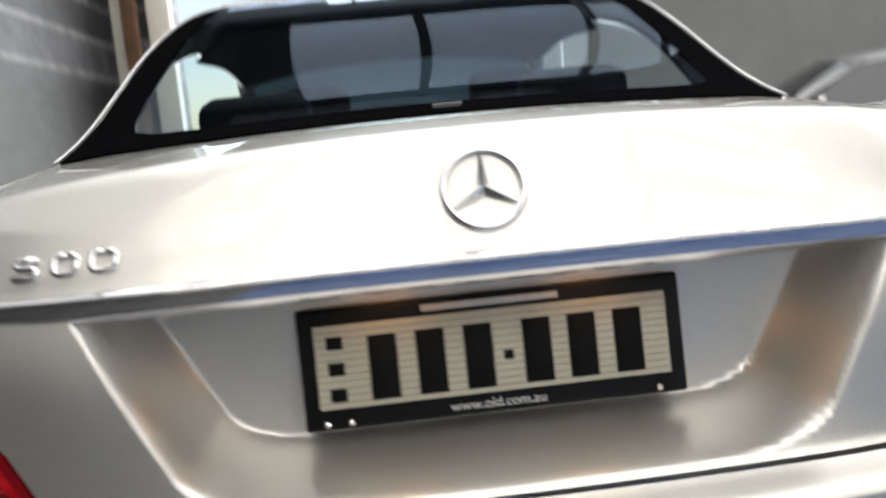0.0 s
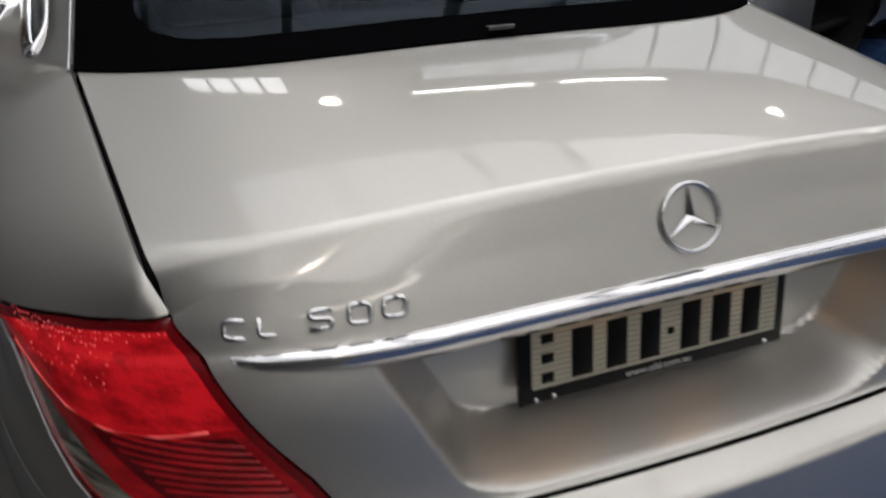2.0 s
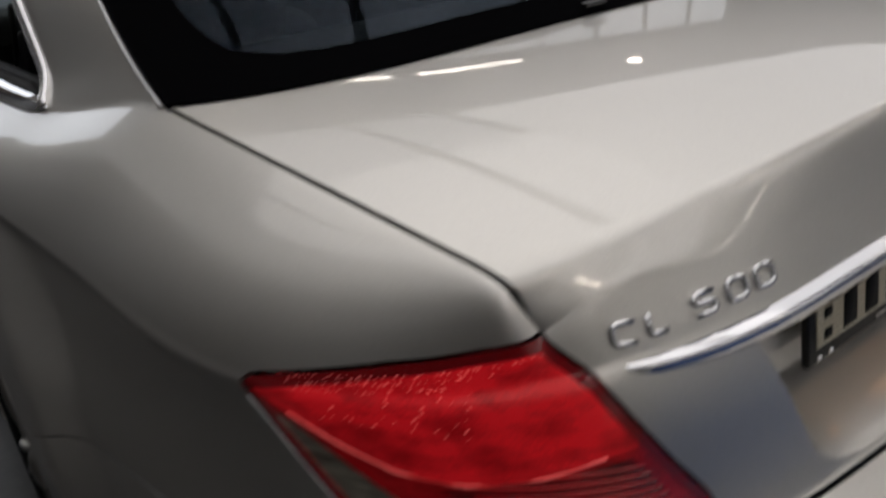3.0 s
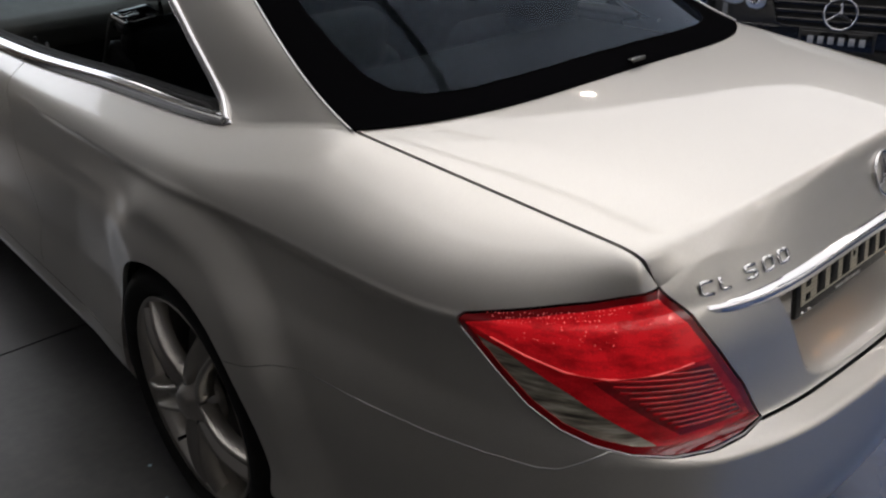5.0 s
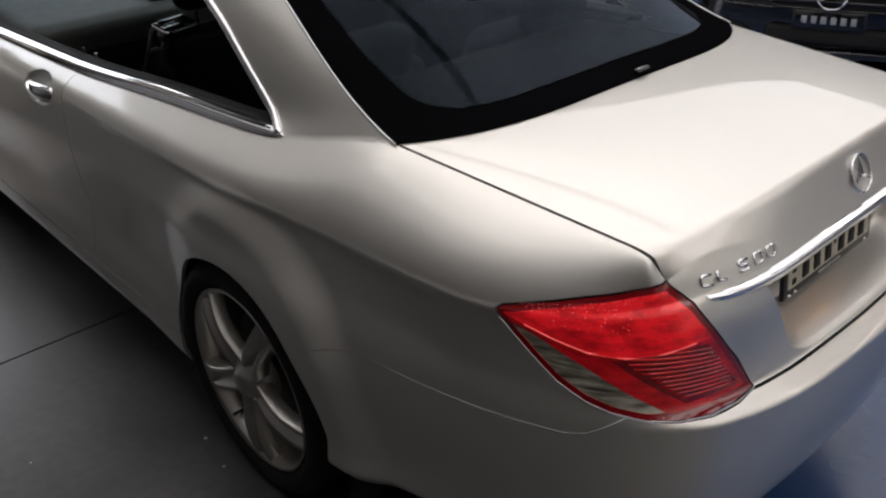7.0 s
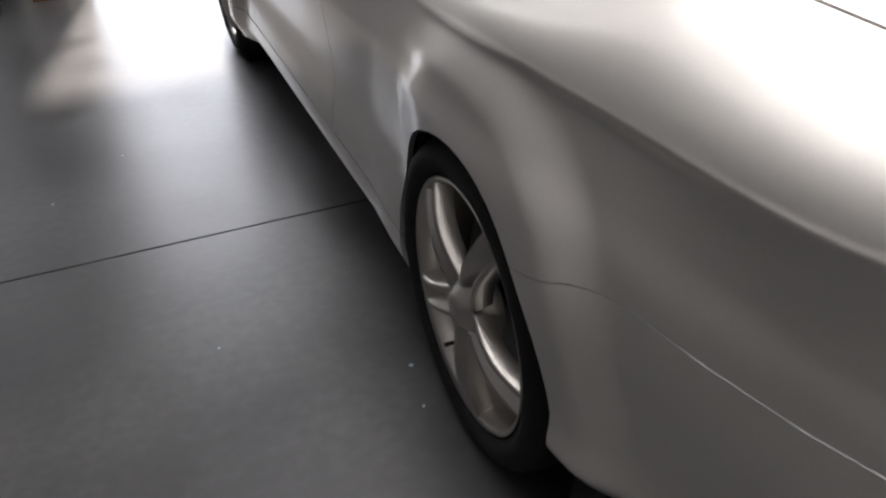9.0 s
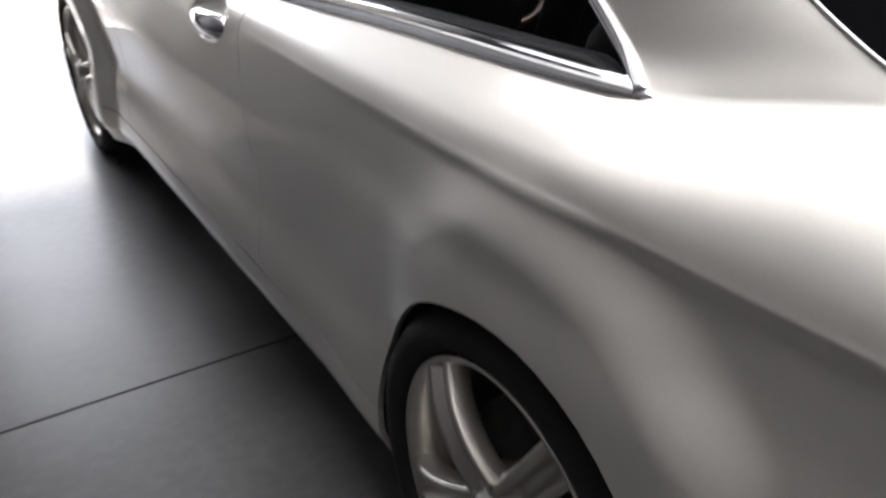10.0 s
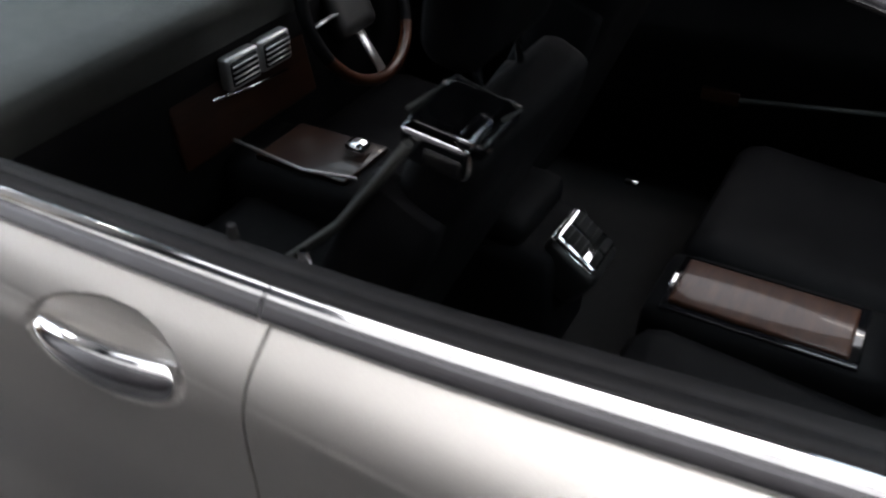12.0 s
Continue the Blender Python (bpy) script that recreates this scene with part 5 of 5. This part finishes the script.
for x, y, r in ((-.922, .275, .006), (-.945, .125, .004), (-1.62, .06, .006), (-1.35, .55, .003), (-1.28, -.12, .004), (-1.75, 1.6, .005), (-1.5, 1.9, .004)):
    bmesh.ops.create_cone(specks, cap_ends=True, segments=9, radius1=r, radius2=r * .7, depth=.0012, matrix=Matrix.Translation((x, y, .0006)))
me = bpy.data.meshes.new("floor_specks")
specks.to_mesh(me)
specks.free()
me.materials.append(mat("pale_blue_chip", (.35, .5, .6), .5))
tagged(new("floor_specks", me), "small pale paint specks on the concrete floor", "specks", kind="stuff")


def mural_material():
    """A black-and-white photographic wall print: pale columns and openings over a dark stony street."""
    m = mat("mural_print", (.1, .1, .1), .45)
    b = m.node_tree.nodes["Principled BSDF"]
    co = node(m, "ShaderNodeTexCoord")
    sep = node(m, "ShaderNodeSeparateXYZ")
    link(m, co.outputs["Object"], sep.inputs[0])
    stone = ramp(m, noise_of(m, 5, 8, .68, (1, 1, 2.4)), (.30, (.009, .0085, .0095)), (.5, (.022, .021, .023)), (.70, (.050, .047, .050)))
    brick = node(m, "ShaderNodeTexBrick", Scale=1.6)
    brick.inputs["Color1"].default_value = (.085, .083, .09, 1)
    brick.inputs["Color2"].default_value = (.012, .012, .014, 1)
    brick.inputs["Mortar"].default_value = (.22, .22, .22, 1)
    brick.inputs["Mortar Size"].default_value = .035
    brick.inputs["Brick Width"].default_value, brick.inputs["Row Height"].default_value = .42, 1.9
    mp = node(m, "ShaderNodeMapping")
    mp.inputs["Rotation"].default_value = (radians(90), 0, radians(90))
    link(m, co.outputs["Object"], mp.inputs[0])
    link(m, mp.outputs[0], brick.inputs["Vector"])
    smear = node(m, "ShaderNodeMix")
    smear.data_type = "RGBA"
    smear.blend_type = "MULTIPLY"
    smear.inputs[0].default_value = .8
    link(m, brick.outputs[0], smear.inputs[6])
    link(m, ramp(m, noise_of(m, 7, 8, .7), (.3, (.25, .25, .25)), (.7, (1.3, 1.3, 1.3))), smear.inputs[7])
    high = node(m, "ShaderNodeMapRange")
    high.inputs["From Min"].default_value, high.inputs["From Max"].default_value = 1.55, 1.75
    link(m, sep.outputs[2], high.inputs[0])
    mixed = node(m, "ShaderNodeMix")
    mixed.data_type = "RGBA"
    link(m, high.outputs[0], mixed.inputs[0])
    link(m, stone, mixed.inputs[6])
    link(m, smear.outputs[2], mixed.inputs[7])
    link(m, mixed.outputs[2], b.inputs["Base Color"])
    return m


MURAL = mural_material()
slab("wall_west", XW - .2, XW, YS - .2, YN + .2, 0, 2.7, MURAL, label="side wall with a grey photographic street mural", category="wall")
# unseen upper part, made white to brighten the shoulder and rear pillar
slab("wall_west_upper", XW - .2, XW, YS - .2, YN + .2, 2.7, ROOF_Z, BOUNCE_WALL, label="unseen wall over the mural, white to bounce light", category="wall")
slab("wall_east", XE, XE + .2, YS - .2, BAY_Y + .2, 0, ROOF_Z, WALL, label="plain grey painted wall", category="wall")
# never in view; its white is added as a reflector for the tail
slab("wall_south", XW, XE, YS - .2, YS, 0, ROOF_Z, BOUNCE_WALL, label="unseen wall, white to bounce light onto the tail", category="wall")
STRIP = (2.8, 12.6, 3.1, 4.35)                        # the high window strip in the front wall
for a0, a1, b0, b1 in ((DOOR_X[1], XE, 0, STRIP[2]), (DOOR_X[1], XE, STRIP[3], ROOF_Z), (DOOR_X[1], STRIP[0], STRIP[2], STRIP[3]), (STRIP[1], XE, STRIP[2], STRIP[3])):
    slab("wall_north", a0, a1, BAY_Y, BAY_Y + .2, b0, b1, WALL, label="plain grey painted wall beside the roller door", category="wall")
slab("wall_return", DOOR_X[1], DOOR_X[1] + .2, YN + .2, BAY_Y, 0, ROOF_Z, WALL, label="plain grey wall beside the parked cars", category="wall")
strip = slab("window_2", STRIP[0], STRIP[1], BAY_Y + .12, BAY_Y + .13, STRIP[2], STRIP[3], PANE_GLOW, label="long strip of frosted high windows", category="window")
for k in range(9):
    x = STRIP[0] + (STRIP[1] - STRIP[0]) * k / 8
    part("glazing_bar", box(.045, .07, STRIP[3] - STRIP[2], (x, BAY_Y + .09, (STRIP[2] + STRIP[3]) / 2), .004), BEAM, strip)
slab("wall_north_jamb", XW, DOOR_X[0], YN, YN + .2, 0, ROOF_Z, MURAL, label="narrow wall beside the roller door", category="wall")
HIGH = (-.40, .52, 3.02, 3.48)
for a0, a1, b0, b1 in ((DOOR_X[0], HIGH[0], DOOR_H, ROOF_Z), (HIGH[1], DOOR_X[1], DOOR_H, ROOF_Z), (HIGH[0], HIGH[1], HIGH[3], ROOF_Z), (HIGH[0], HIGH[1], DOOR_H, HIGH[2])):
    slab("wall_north_head", a0, a1, YN, YN + .2, b0, b1, WALL, label="wall over the roller door opening", category="wall")
win = slab("window_1", HIGH[0], HIGH[1], YN + .12, YN + .13, HIGH[2], HIGH[3], SKY_PANEL, label="small bright window over the roller door", category="window")
for k in range(5):
    x = HIGH[0] + (HIGH[1] - HIGH[0]) * k / 4
    part("glazing_bar", box(.03, .05, HIGH[3] - HIGH[2], (x, YN + .11, (HIGH[2] + HIGH[3]) / 2), .004), BEAM, win)
slab("baseboard", XW, XW + .02, YS, YN, 0, .14, BEAM, label="dark skirting along the mural wall", category="baseboard")


def post(name, x, y, w, d, h, material, label):
    p = thing(name, label, "post", Matrix.Translation((x, y, 0)))
    part("shaft", box(w, d, h, (0, 0, h / 2), .006), material, p)
    part("base_plate", box(w * 1.5, d * 1.5, .02, (0, 0, .01), .004), material, p)
    return p


post("rusty_post", -1.78, 4.55, .10, .10, 3.6, RUST, "rusty brown steel post beside the mural wall")
post("cream_post", -1.60, 4.70, .16, .14, 3.6, CREAM, "cream painted steel door post")
post("cream_post", -1.90, 4.66, .07, .07, 3.6, CREAM, "slim cream painted steel door post")

# roof: sheets, beams, purlins, translucent sheets
for x0, x1, y0, y1 in ((XW - .2, XE + .2, YS - .2, YN + .2), (DOOR_X[1], XE + .2, YN + .2, BAY_Y + .2)):
    bm = bmesh.new()
    xs = np.arange(x0, x1, .051)
    rows = [[bm.verts.new((x, y, ROOF_Z + .008 * (1 if (i // 2) % 2 else 0))) for i, x in enumerate(xs)] for y in (y0, y1)]
    for a, b2 in zip(range(len(xs) - 1), range(1, len(xs))):
        bm.faces.new((rows[0][a], rows[1][a], rows[1][b2], rows[0][b2]))
    me = bpy.data.meshes.new("ceiling")
    bm.to_mesh(me)
    bm.free()
    me.materials.append(STEEL)
    tagged(new("ceiling", me), "ribbed grey metal roof sheeting", "ceiling", kind="structure")
    slab("ceiling_cover", x0, x1, y0, y1, ROOF_Z + .08, ROOF_Z + .14, STEEL, label="roof cover over the sheeting", category="ceiling")
for k, y in enumerate((-6.7, -4.4, -2.1, 4.6)):
    slab("roof_beam", XW, 3.2, y - .06, y + .06, ROOF_Z - .22, ROOF_Z - .02, BEAM, label="dark steel roof beam", category="beam")
for x in np.arange(-1.2, 3.3, 1.55):
    slab("purlin", x - .04, x + .04, YS, YN, ROOF_Z - .14, ROOF_Z - .005, BEAM, label="slim dark steel purlin", category="beam")
# out of view; the west, east and south sheets are added to light the body
for x0, x1, y0, y1, sheet in ((-1.95, -.75, -3.1, 3.2, SOFT_PANEL), (-.75, 3.2, -3.1, 3.2, PALE_PANEL), (3.2, 12.9, -1.6, 4.4, SOFT_PANEL), (-.75, 3.0, 3.2, 4.5, DIM_PANEL),
                              (-1.9, 3.2, -6.6, -3.8, PALE_PANEL), (3.6, 8.0, -6.6, -3.8, SOFT_PANEL)):
    slab("skylight", x0, x1, y0, y1, ROOF_Z - .012, ROOF_Z - .006, sheet, label="unseen translucent roof sheet, placed for its light", category="skylight")


def tube_light(x, y, z, length, turn=0.0):
    t = thing("tube_light", "white fluorescent tube light hanging from the roof", "lamp", pose(x, y, z, 0, 0, turn), "tube lights")
    part("casing", box(length + .06, .09, .05, (0, 0, .045), .01), CREAM, t)
    part("tube", sweep(bmesh.new(), [(-length / 2, 0, 0), (length / 2, 0, 0)], ring_profile(.019, .019, 10)), TUBE_GLOW, t, "glowing fluorescent tube")
    for k in (-1, 1):
        part("rod", sweep(bmesh.new(), [(k * length * .4, 0, .06), (k * length * .4, 0, ROOF_Z - z)], ring_profile(.006, .006, 6), [(0, 1, 0)] * 2), BEAM, t)
    return t


for x in (-1.3, .15, 1.6, 3.05, 4.5, 5.95):
    tube_light(x, -6.0, 3.5, 1.2)
for x in (2.1, 3.6):
    tube_light(x, 4.3, 3.3, 1.2)
for x in (9.0, 10.5):
    tube_light(x, .6, 3.6, 1.2)
for y in (-2.6, -.6):
    tube_light(4.2, y, 3.6, 1.2, 90)


def high_bay(x, y, z):
    t = thing("high_bay_lamp", "round metal high-bay lamp with a bright bulb", "lamp", Matrix.Translation((x, y, z)), "high-bay lamps")
    shade = lathe([(.20, .03), (.16, .07), (.05, .19), (0, .22), (.004, .215), (.05, .185), (.155, .06), (.19, .025)], 32)
    bmesh.ops.rotate(shade, verts=shade.verts[:], cent=(0, 0, 0), matrix=Matrix.Rotation(radians(-90), 3, "Y"))
    part("shade", shade, SATIN, t)
    b = bmesh.new()
    bmesh.ops.create_uvsphere(b, u_segments=16, v_segments=10, radius=.085, matrix=Matrix.Translation((0, 0, .05)))
    part("bulb", b, LAMP_GLOW, t, "glowing round bulb")
    part("rod", sweep(bmesh.new(), [(0, 0, .19), (0, 0, ROOF_Z - z)], ring_profile(.01, .01, 6), [(0, 1, 0)] * 2), BEAM, t)
    return t


for x, y, z in ((.72, 4.35, 3.35), (5.7, 4.1, 3.75), (2.6, -3.4, 3.75), (-1.0, -3.6, 3.75), (6.2, -2.4, 3.75)):
    high_bay(x, y, z)
